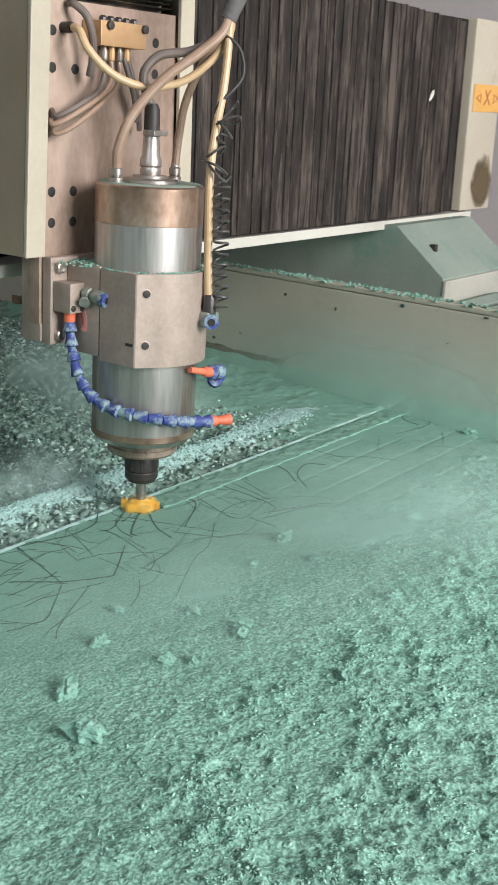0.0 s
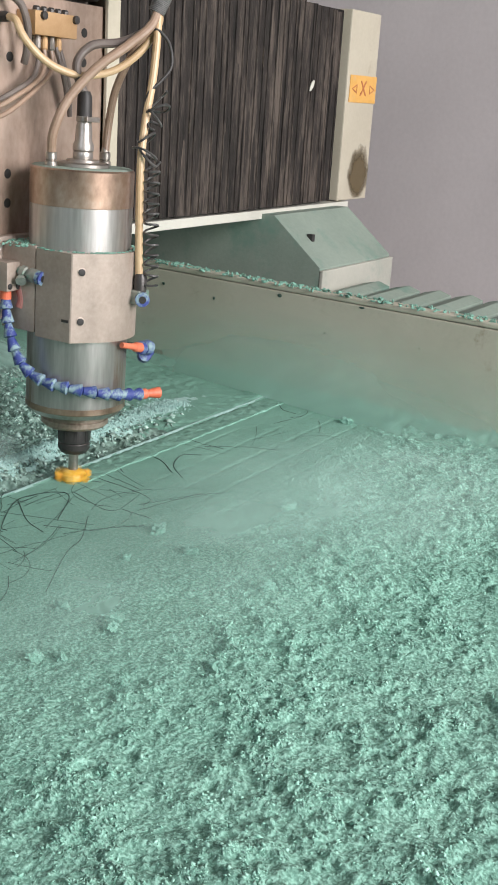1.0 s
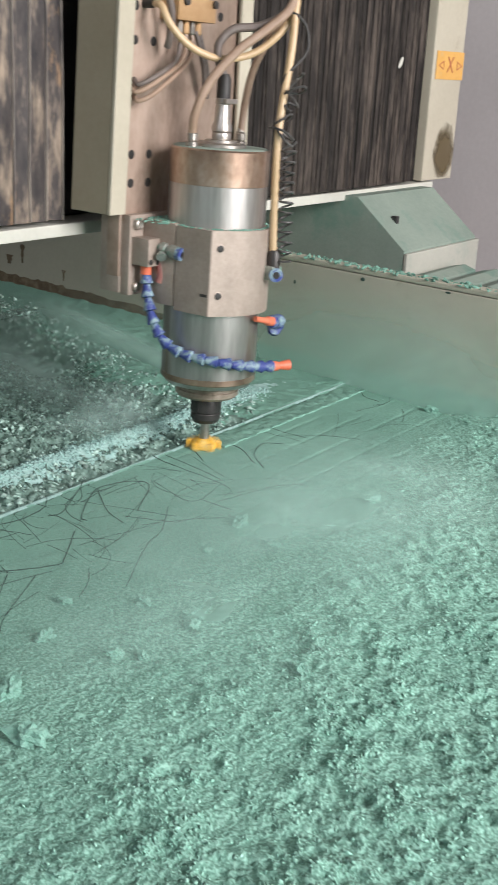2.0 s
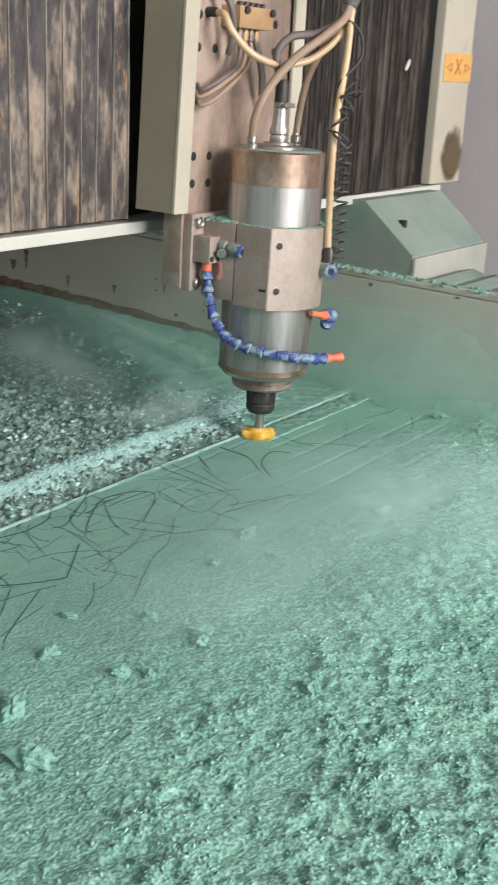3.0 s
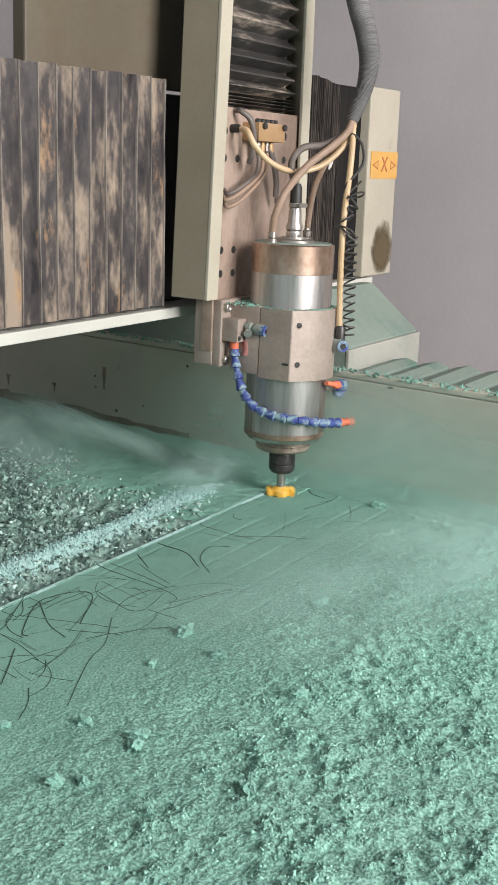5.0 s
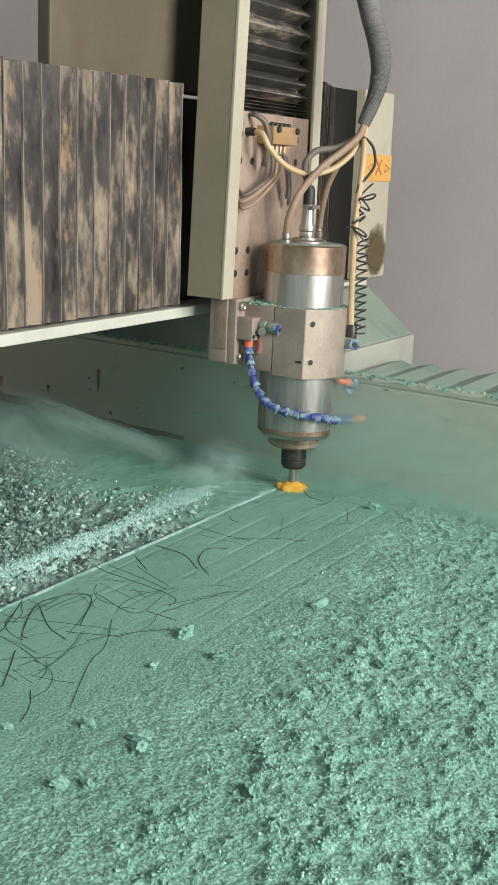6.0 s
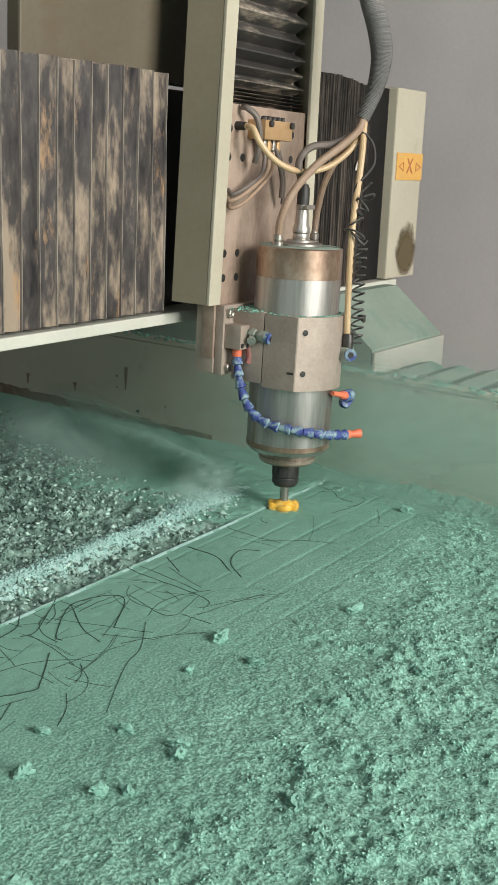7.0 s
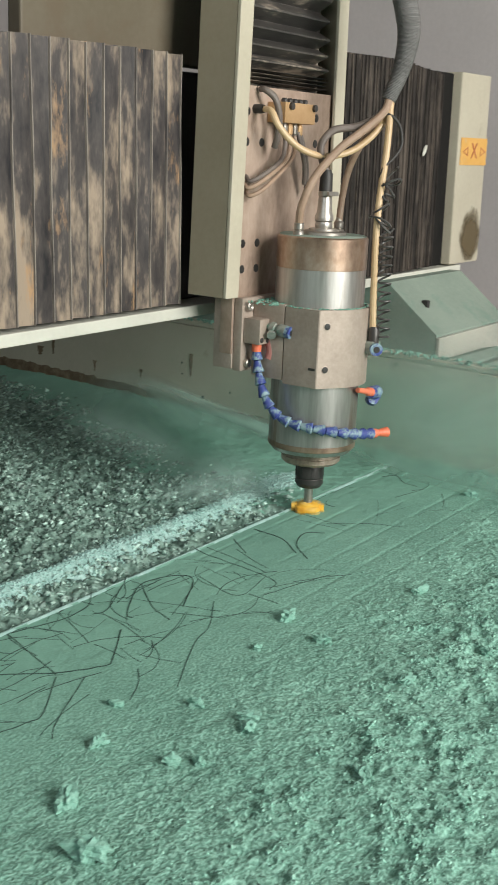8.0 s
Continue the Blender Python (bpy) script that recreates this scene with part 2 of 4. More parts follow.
def soft_stain(name, colour, centre, radius):
    """An oily smear that thins out unevenly towards its rim."""
    m = bpy.data.materials.new(name)
    m.use_nodes = True
    n, link = m.node_tree.nodes, m.node_tree.links.new
    b = n["Principled BSDF"]
    b.inputs["Base Color"].default_value, b.inputs["Roughness"].default_value = (*colour, 1), 0.45
    co, off, grad, tex, add, mr, clear, mix = (n.new(k) for k in ("ShaderNodeTexCoord", "ShaderNodeMapping", "ShaderNodeTexGradient", "ShaderNodeTexNoise", "ShaderNodeMath", "ShaderNodeMapRange", "ShaderNodeBsdfTransparent", "ShaderNodeMixShader"))
    off.inputs["Location"].default_value = tuple(-c / r for c, r in zip(centre, radius))
    off.inputs["Scale"].default_value = tuple(1 / r for r in radius)
    grad.gradient_type = "SPHERICAL"
    tex.inputs["Scale"].default_value, tex.inputs["Detail"].default_value = 45, 5
    add.operation, add.inputs[1].default_value = "MULTIPLY_ADD", 0.55
    mr.inputs["From Min"].default_value, mr.inputs["From Max"].default_value, mr.inputs["To Max"].default_value = 0.42, 0.85, 0.85
    link(co.outputs["Object"], off.inputs[0])
    link(off.outputs[0], grad.inputs[0])
    link(co.outputs["Object"], tex.inputs["Vector"])
    link(tex.outputs[0], add.inputs[0])
    link(grad.outputs["Fac"], add.inputs[2])
    link(add.outputs[0], mr.inputs["Value"])
    link(mr.outputs[0], mix.inputs[0])
    link(clear.outputs[0], mix.inputs[1])
    link(b.outputs[0], mix.inputs[2])
    link(mix.outputs[0], n["Material Output"].inputs["Surface"])
    return m


M["oil"] = soft_stain("oil_smear", (0.115, 0.085, 0.04), (1.383, 0.1492, 0.335), (0.060, 0.02, 0.068))


# ---- building helpers ----
def part(name, bm, mat, parent=None, label="", smooth=None):
    me = bpy.data.meshes.new(name)
    bmesh.ops.recalc_face_normals(bm, faces=bm.faces)
    bm.to_mesh(me)
    bm.free()
    me.materials.append(M[mat] if isinstance(mat, str) else mat)
    if smooth is not None:
        me.shade_smooth()
        me.set_sharp_from_angle(angle=radians(smooth))
    ob = new(name, me)
    ob.parent = parent
    return tagged(ob, label)


def thing(name, label, category, group="", kind=""):
    return tagged(new(name), label, category, group, kind)


def box(bm, x0, x1, y0, y1, z0, z1, bevel=0.0, m=None):
    r = bmesh.ops.create_cube(bm, size=1)
    vs = r["verts"]
    mat = Matrix.LocRotScale(((x0 + x1) / 2, (y0 + y1) / 2, (z0 + z1) / 2), None, (x1 - x0, y1 - y0, z1 - z0))
    bmesh.ops.transform(bm, matrix=(m @ mat) if m else mat, verts=vs)
    if bevel:
        es = {e for v in vs for e in v.link_edges}
        bmesh.ops.bevel(bm, geom=list(es), offset=bevel, segments=2, affect="EDGES", profile=0.6)
    return bm


def boxed(*a, **k):
    return box(bmesh.new(), *a, **k)


def lathe(bm, profile, seg=48, m=None):
    """Turn a profile of (radius, height) about the z axis; ends are closed."""
    rings = []
    for r, z in profile:
        rings.append([bm.verts.new(((m or Matrix()) @ Vector((r * math.cos(a), r * math.sin(a), z)))) for a in (2 * math.pi * k / seg for k in range(seg))])
    for a, b in zip(rings, rings[1:]):
        for k in range(seg):
            bm.faces.new((a[k], a[(k + 1) % seg], b[(k + 1) % seg], b[k]))
    bm.faces.new(rings[0][::-1])
    bm.faces.new(rings[-1])
    return bm


def turned(profile, seg=48, m=None):
    return lathe(bmesh.new(), profile, seg, m)


def glide(points, per=10):
    """A smooth line through points (Catmull-Rom)."""
    p = [Vector(q) for q in points]
    p = [2 * p[0] - p[1]] + p + [2 * p[-1] - p[-2]]
    out = []
    for a, b, c, d in zip(p, p[1:], p[2:], p[3:]):
        for k in range(per):
            t = k / per
            out.append(0.5 * (2 * b + (c - a) * t + (2 * a - 5 * b + 4 * c - d) * t * t + (3 * b - a - 3 * c + d) * t ** 3))
    out.append(p[-2])
    return out


def sweep(bm, line, radius, seg=12):
    """A round tube along a line; radius may be a function of the place along it."""
    rings, side = [], None
    n = len(line)
    for k, q in enumerate(line):
        way = (line[min(k + 1, n - 1)] - line[max(k - 1, 0)]).normalized()
        side = way.orthogonal() if side is None else side - way * side.dot(way)
        side.normalize()
        up = way.cross(side)
        r = radius(k / (n - 1)) if callable(radius) else radius
        rings.append([bm.verts.new(q + r * (math.cos(a) * side + math.sin(a) * up)) for a in (2 * math.pi * j / seg for j in range(seg))])
    for a, b in zip(rings, rings[1:]):
        for j in range(seg):
            bm.faces.new((a[j], a[(j + 1) % seg], b[(j + 1) % seg], b[j]))
    bm.faces.new(rings[0][::-1])
    bm.faces.new(rings[-1])
    return bm


def tube(points, radius, per=10, seg=12):
    return sweep(bmesh.new(), glide(points, per), radius, seg)


def along(a, b):
    """The pose whose z axis runs from a towards b."""
    a, b = Vector(a), Vector(b)
    return Matrix.Translation(a) @ (b - a).to_track_quat("Z", "Y").to_matrix().to_4x4()


def prism(bm, outline, z0, z1, m=None):
    """An upright prism over an outline of (x, y)."""
    lo = [bm.verts.new((m or Matrix()) @ Vector((x, y, z0))) for x, y in outline]
    hi = [bm.verts.new((m or Matrix()) @ Vector((x, y, z1))) for x, y in outline]
    n = len(outline)
    for k in range(n):
        bm.faces.new((lo[k], lo[(k + 1) % n], hi[(k + 1) % n], hi[k]))
    bm.faces.new(lo[::-1])
    bm.faces.new(hi)
    return bm


# ---- noise fields for the bed ----
def lattice(seed):
    return np.random.RandomState(seed).rand(256, 256)


def value_noise(x, y, scale, seed):
    g = lattice(seed)
    u, v = x / scale + 57.3, y / scale + 91.7
    i, j = np.floor(u).astype(int), np.floor(v).astype(int)
    a, b = u - i, v - j
    a, b = a * a * (3 - 2 * a), b * b * (3 - 2 * b)
    i0, i1, j0, j1 = i % 256, (i + 1) % 256, j % 256, (j + 1) % 256
    return (g[i0, j0] * (1 - a) + g[i1, j0] * a) * (1 - b) + (g[i0, j1] * (1 - a) + g[i1, j1] * a) * b


def fbm(x, y, scale, octaves, seed):
    total, amp, norm = 0, 1.0, 0.0
    for k in range(octaves):
        total, norm = total + amp * value_noise(x, y, scale / 2 ** k, seed + k), norm + amp
        amp *= 0.55
    return total / norm


def smoothstep(e0, e1, x):
    t = np.clip((x - e0) / (e1 - e0), 0, 1)
    return t * t * (3 - 2 * t)


def wall_x(y):
    """The inner face of the tray's end wall, which stands slightly askew."""
    return 0.895 + 0.085 * y


def coarse_mask(x, y):
    """1 where loose clumps lie, 0 on the milled strip."""
    d = -0.320 + 0.225 * np.clip(x - 0.1, -0.1, 1) + 0.16 * (fbm(x, y, 0.10, 3, 5) - 0.5) - y
    end = smoothstep(0.72, 0.84, x + 0.12 * (fbm(x, y, 0.1, 3, 9) - 0.5)) * smoothstep(0.1, 0.0, y)
    return np.clip(np.maximum(smoothstep(-0.01, 0.10, d), 0.8 * end), 0, 1) * (y < 0.0)


def far_mask(x, y):
    """1 where settled dust covers the chips behind the cut edge."""
    return smoothstep(-0.04, 0.14, x - 0.47 - 0.10 * y - 0.26 * y * y + 0.14 * (fbm(x, y, 0.12, 3, 81) - 0.5))


def ridge_line(x, y):
    return y - 0.083 - 0.012 * (fbm(x, y, 0.10, 2, 61) - 0.5)


def bed_height(x, y):
    """Milled strip beside the cut edge, loose piles towards the operator and chips behind the edge."""
    front, rough = (y < 0.0), coarse_mask(x, y)
    grain = smoothstep(-0.12, -0.36, y) * front
    heap = np.clip(fbm(x, y, 0.045, 3, 13) - 0.24, 0, 0.4)
    z = rough * (heap * (0.022 * np.clip(fbm(x, y, 0.013, 3, 11) - 0.36, 0, 0.5) + 0.016 * np.clip(fbm(x, y, 0.0072, 2, 17) - 0.42, 0, 0.5)) * 1.25 + 0.010 * (fbm(x, y, 0.08, 3, 21) - 0.5))
    z += np.maximum(grain, rough) * 0.0034 * (fbm(x, y, 0.0052, 2, 33) - 0.5) + front * 0.0012 * (fbm(x, y, 0.012, 2, 31) - 0.5)
    z += grain * 0.005 * (fbm(x, y, 0.05, 2, 37) - 0.5)
    step = (y / 0.0425) % 1.0
    z += (1 - rough) * smoothstep(0.05, 0.35, x) * front * -0.0009 * np.exp(-(((step - 0.5) / 0.055) ** 2)) * smoothstep(-0.31, -0.24, y) * smoothstep(0.36, 0.50, fbm(x, y, 0.09, 2, 39))
    z += 0.0022 * np.exp(-(((y - 0.0005) / 0.0022) ** 2)) * (x < 0.80)
    back, far = smoothstep(0.0015, 0.006, y), far_mask(x, y)
    chips = 0.019 * np.clip(fbm(x, y, 0.0105, 3, 41) - 0.42, 0, 0.5) + 0.014 * (fbm(x, y, 0.05, 2, 45) - 0.5)
    ridge = (0.013 + 0.006 * fbm(x, y, 0.02, 2, 63)) * np.exp(-((ridge_line(x, y) / 0.023) ** 2)) * smoothstep(0.80, 0.60, x)
    comb = 0.010 * (value_noise(x + 0.25 * y, y * 0.16, 0.0085, 71) - 0.45) * smoothstep(0.068, 0.05, y)
    z += back * (-0.010 + (chips * smoothstep(0.0, 0.05, np.abs(ridge_line(x, y))) + ridge + comb) * (1 - 0.85 * far) + 0.012 * far + 0.004 * far * (fbm(x, y, 0.03, 3, 83) - 0.5))
    z += 0.016 * smoothstep(0.09, 0.0, wall_x(y) - x) * (0.4 + fbm(x, y, 0.06, 3, 51))
    return z


def grid_object(name, xs, ys, mats, parent=None):
    X, Y = np.meshgrid(xs, ys, indexing="ij")
    Z = bed_height(X, Y)
    nx, ny = len(xs), len(ys)
    co = np.stack([X, Y, Z], -1).reshape(-1, 3)
    idx = np.arange(nx * ny).reshape(nx, ny)
    quads = np.stack([idx[:-1, :-1], idx[1:, :-1], idx[1:, 1:], idx[:-1, 1:]], -1).reshape(-1, 4)
    me = bpy.data.meshes.new(name)
    me.vertices.add(len(co))
    me.vertices.foreach_set("co", co.ravel())
    me.loops.add(quads.size)
    me.loops.foreach_set("vertex_index", quads.ravel())
    me.polygons.add(len(quads))
    me.polygons.foreach_set("loop_start", np.arange(0, quads.size, 4))
    for m in mats:
        me.materials.append(M[m])
    cx, cy = co[quads].mean(1)[:, 0], co[quads].mean(1)[:, 1]
    which = np.where((cy > 0.002) & (far_mask(cx, cy) + 0.9 * (fbm(cx, cy, 0.02, 3, 91) - 0.5) < 0.5), 1, 0)
    powder = np.exp(-((ridge_line(cx, cy) / 0.034) ** 2)) * smoothstep(0.80, 0.60, cx) + 0.9 * (fbm(cx, cy, 0.012, 3, 95) - 0.5)
    which = np.where((cy > 0.004) & (powder > 0.52), 2, which)
    which = np.where(np.abs(cy - 0.0005) < 0.0016 + 0.0022 * fbm(cx, cy, 0.03, 2, 97), 2, which)
    me.polygons.foreach_set("material_index", which.astype(np.int32))
    me.update(calc_edges=True)
    me.validate()
    me.shade_smooth()
    ob = new(name, me)
    ob.matrix_basis = BED
    return ob


# ---- the setting ----
floor = tagged(part("floor", boxed(-3.5, 5.5, -3.5, 4.0, -0.95, -0.85), "concrete"), "worn grey concrete workshop floor", "floor", kind="structure")
# never in view; its dark colour keeps reflections and ambient light low
tagged(part("ceiling", boxed(-3.5, 5.5, -3.5, 4.0, 3.2, 3.3), "dim_shell"), "unseen workshop ceiling, coloured dark to cut bounced light", "ceiling", kind="structure")
tagged(part("wall_north", boxed(-3.6, 5.6, 4.0, 4.15, -0.95, 3.3), "plaster"), "plain grey plastered workshop wall", "wall", kind="structure")
tagged(part("wall_east", boxed(3.4, 3.55, -3.5, 4.0, -0.95, 3.3), "plaster"), "plain grey plastered workshop wall behind the machine", "wall", kind="structure")


def wall_with_opening(name, along_x, at, a0, a1, o0, o1, zo0, zo1, label):
    bm = bmesh.new()
    for p0, p1, z0, z1 in ((a0, o0, -0.95, 3.3), (o1, a1, -0.95, 3.3), (o0, o1, zo1, 3.3), (o0, o1, -0.95, zo0)):
        if z1 - z0 < 0.01:
            continue
        if along_x:
            box(bm, p0, p1, at - 0.15, at, z0, z1)
        else:
            box(bm, at - 0.15, at, p0, p1, z0, z1)
    return tagged(part(name, bm, "dim_shell"), label, "wall", kind="structure")


# unseen walls, dark in colour so that they throw little light back
wall_with_opening("wall_south", True, -3.5, -3.5, 5.5, -0.90, 0.80, 0.6, 2.5, "unseen wall with a wide daylight opening, coloured dark to cut bounced light")
# this opening is made up to hold the west fill lamp
wall_with_opening("wall_west", False, -3.5, -3.5, 4.0, -2.3, 0.3, 1.3, 2.9, "unseen dark wall with an opening added for the fill lamp")

# the bed of the machine with its dust
GRID = 0.0021
# the bed lies just under the tool's lower face
EYE_SIDE = Vector((-0.765, -0.850, 0.495))
BED = Matrix.Translation(EYE_SIDE) @ Matrix.Scale(1.0245, 4) @ Matrix.Translation(-EYE_SIDE)
bed = tagged(grid_object("ground", np.arange(-0.45, 0.96, GRID), np.arange(-0.86, 0.72, GRID), ["green", "rubble", "pale"]),
             "milled green resin slab covered in dust and chips", "machine bed", kind="structure")
tagged(grid_object("ground_far", np.arange(-0.45, 1.02, 0.006), np.arange(0.717, 1.21, 0.006), ["green", "rubble", "pale"]),
       "settled green dust at the far side of the bed", "machine bed", kind="structure")
bm = bmesh.new()
for x0, x1, y0, y1 in ((-2.2, -0.449, -2.0, 2.0), (-0.449, 1.0, -2.0, -0.858), (-0.449, 1.0, 1.199, 2.0)):
    box(bm, x0, x1, y0, y1, -0.30, -0.008)
tagged(part("bed_apron", bm, "green"), "green dust lying over the rest of the bed", "machine bed", kind="structure")
bm = bmesh.new()
box(bm, -2.2, 1.0, -2.0, 2.0, -0.85, -0.30)
tagged(part("machine_base", bm, "tray"), "grey painted base of the milling machine", "machine base", kind="structure")


OCT_CO = np.array([(1, 0, 0), (-1, 0, 0), (0, 1, 0), (0, -1, 0), (0, 0, 1), (0, 0, -1)], float)
OCT_TRI = np.array([(0, 2, 4), (2, 1, 4), (1, 3, 4), (3, 0, 4), (2, 0, 5), (1, 2, 5), (3, 1, 5), (0, 3, 5)])


def scatter(name, label, mat, x, y, size, seed, sink=0.25, flat=0.7, lie=1.0):
    """Many small angular crumbs lying on the bed, as one joined mesh."""
    r = np.random.RandomState(seed)
    n, z = len(x), bed_height(x, y)
    q = r.normal(size=(n, 3, 3))
    q[:, :2, 2] *= lie
    u = q[:, 0] / np.linalg.norm(q[:, 0], axis=1, keepdims=True)
    v = np.cross(u, q[:, 1])
    v /= np.linalg.norm(v, axis=1, keepdims=True)
    w = np.cross(u, v)
    rad = 1 + 0.35 * r.uniform(-1, 1, size=(n, 6, 1))
    ax = size[:, None] * np.stack([r.uniform(0.9, 1.7, n), np.ones(n), r.uniform(0.5, 1.0, n) * flat / 0.7], -1)
    co = OCT_CO[None] * rad * ax[:, None, :]
    co = co[..., :1] * u[:, None] + co[..., 1:2] * v[:, None] + co[..., 2:] * w[:, None]
    co += np.stack([x, y, z + size * sink], -1)[:, None]
    tri = (OCT_TRI[None] + 6 * np.arange(n)[:, None, None]).reshape(-1, 3)
    me = bpy.data.meshes.new(name)
    me.vertices.add(6 * n)
    me.vertices.foreach_set("co", co.ravel())
    me.loops.add(tri.size)
    me.loops.foreach_set("vertex_index", tri.ravel())
    me.polygons.add(len(tri))
    me.polygons.foreach_set("loop_start", np.arange(0, tri.size, 3))
    me.materials.append(M[mat])
    me.update(calc_edges=True)
    ob = tagged(new(name, me), label, "crumbs", kind="stuff")
    ob.matrix_basis = BED
    return ob


def pick(seed, n, x0, x1, y0, y1, weight):
    r = np.random.RandomState(seed)
    x, y = r.uniform(x0, x1, n), r.uniform(y0, y1, n)
    keep = r.rand(n) < weight(x, y)
    return x[keep], y[keep], r.rand(keep.sum())


inside = lambda x, y: (x < wall_x(y) - 0.004)
x, y, u = pick(1, 260000, -0.36, 0.90, -0.72, -0.02, lambda x, y: inside(x, y) * coarse_mask(x, y) * np.clip(0.04 + 7 * np.clip(fbm(x, y, 0.045, 3, 13) - 0.33, 0, 1) * np.clip(fbm(x, y, 0.013, 3, 11) - 0.42, 0, 1), 0, 0.8))
scatter("crumb_litter", "loose pale green resin crumbs on the bed", "crumb", x, y, 0.0006 + 0.0017 * u ** 3, 2, 0.2, 0.4)
x, y, u = pick(3, 9000, -0.36, 0.85, -0.55, -0.10, lambda x, y: inside(x, y) * (1 - coarse_mask(x, y)) * smoothstep(-0.16, -0.32, y))
scatter("fine_litter", "fine green resin grit on the bed", "green", x, y, 0.0006 + 0.0010 * u ** 4, 4, 0.1, 0.4)
x, y, u = pick(5, 30000, -0.16, 0.86, 0.010, 1.0, lambda x, y: inside(x, y) * (1 - far_mask(x, y)) ** 0.6 * (np.abs(ridge_line(x, y)) > 0.015) * (0.25 + 1.5 * np.clip(fbm(x, y, 0.03, 2, 103) - 0.35, 0, 1)))
scatter("pale_chips", "pale resin chips among dark ones", "chip", x, y, 0.0014 + 0.0036 * u ** 1.4, 6, 0.25, 0.22, 0.3)
x, y, u = pick(7, 20000, -0.16, 0.86, 0.040, 1.0, lambda x, y: inside(x, y) * (1 - far_mask(x, y)) * (np.abs(ridge_line(x, y)) > 0.013))
scatter("dark_chips", "dark wet chips behind the cut edge", "rubble", x, y, 0.0012 + 0.0034 * u ** 2, 8, 0.2, 0.25, 0.3)
x, y, u = pick(9, 12000, -0.20, 0.66, 0.04, 0.13, lambda x, y: np.exp(-((ridge_line(x, y) / 0.024) ** 2)))
scatter("powder_ridge", "ridge of pale powder beside the cut", "pale", x, y, 0.0008 + 0.0016 * u ** 2, 10)


def resin_lump(x, y, size, turn, seed):
    """A broken lump of resin with a knobbly outline."""
    rnd = random.Random(seed)
    bm = bmesh.new()
    bmesh.ops.create_icosphere(bm, subdivisions=3, radius=1.0)
    off = Vector((rnd.uniform(0, 9), rnd.uniform(0, 9), rnd.uniform(0, 9)))
    for v in bm.verts:
        v.co *= 1 + 0.60 * noise.noise(v.co * 1.3 + off) + 0.45 * noise.noise(v.co * 3.3 + off) + 0.22 * noise.noise(v.co * 7.0 + off)
    bmesh.ops.transform(bm, matrix=Matrix.LocRotScale(None, Euler((0, 0, turn)), (size * rnd.uniform(1.0, 1.5), size * 0.75, size * rnd.uniform(0.6, 0.8))), verts=bm.verts)
    ob = tagged(part("resin_lump", bm, "lump", None, "", 30), "broken pale green lump of resin on the bed", "lump", "lumps on the bed")
    ob.matrix_basis = BED @ Matrix.Translation((x, y, float(bed_height(np.array([x]), np.array([y]))[0]) + size * 0.35))


LUMPS = [(0.193, -0.209, 0.0090), (0.163, -0.272, 0.0065), (0.107, -0.229, 0.0048), (-0.027, -0.254, 0.0060), (-0.035, -0.318, 0.0075), (-0.020, -0.308, 0.0070), (-0.036, -0.436, 0.0065),
         (-0.117, -0.298, 0.0060), (-0.104, -0.317, 0.0052), (0.352, -0.290, 0.0065), (0.245, -0.420, 0.0060), (0.133, -0.389, 0.0060), (0.745, -0.176, 0.0075), (-0.133, -0.231, 0.0066),
         (-0.074, -0.196, 0.0048), (-0.215, -0.272, 0.0090), (-0.254, -0.332, 0.0115)]
for k, (lx, ly, ls) in enumerate(LUMPS):
    resin_lump(lx, ly, 1.12 * ls, k * 1.7, 40 + k)


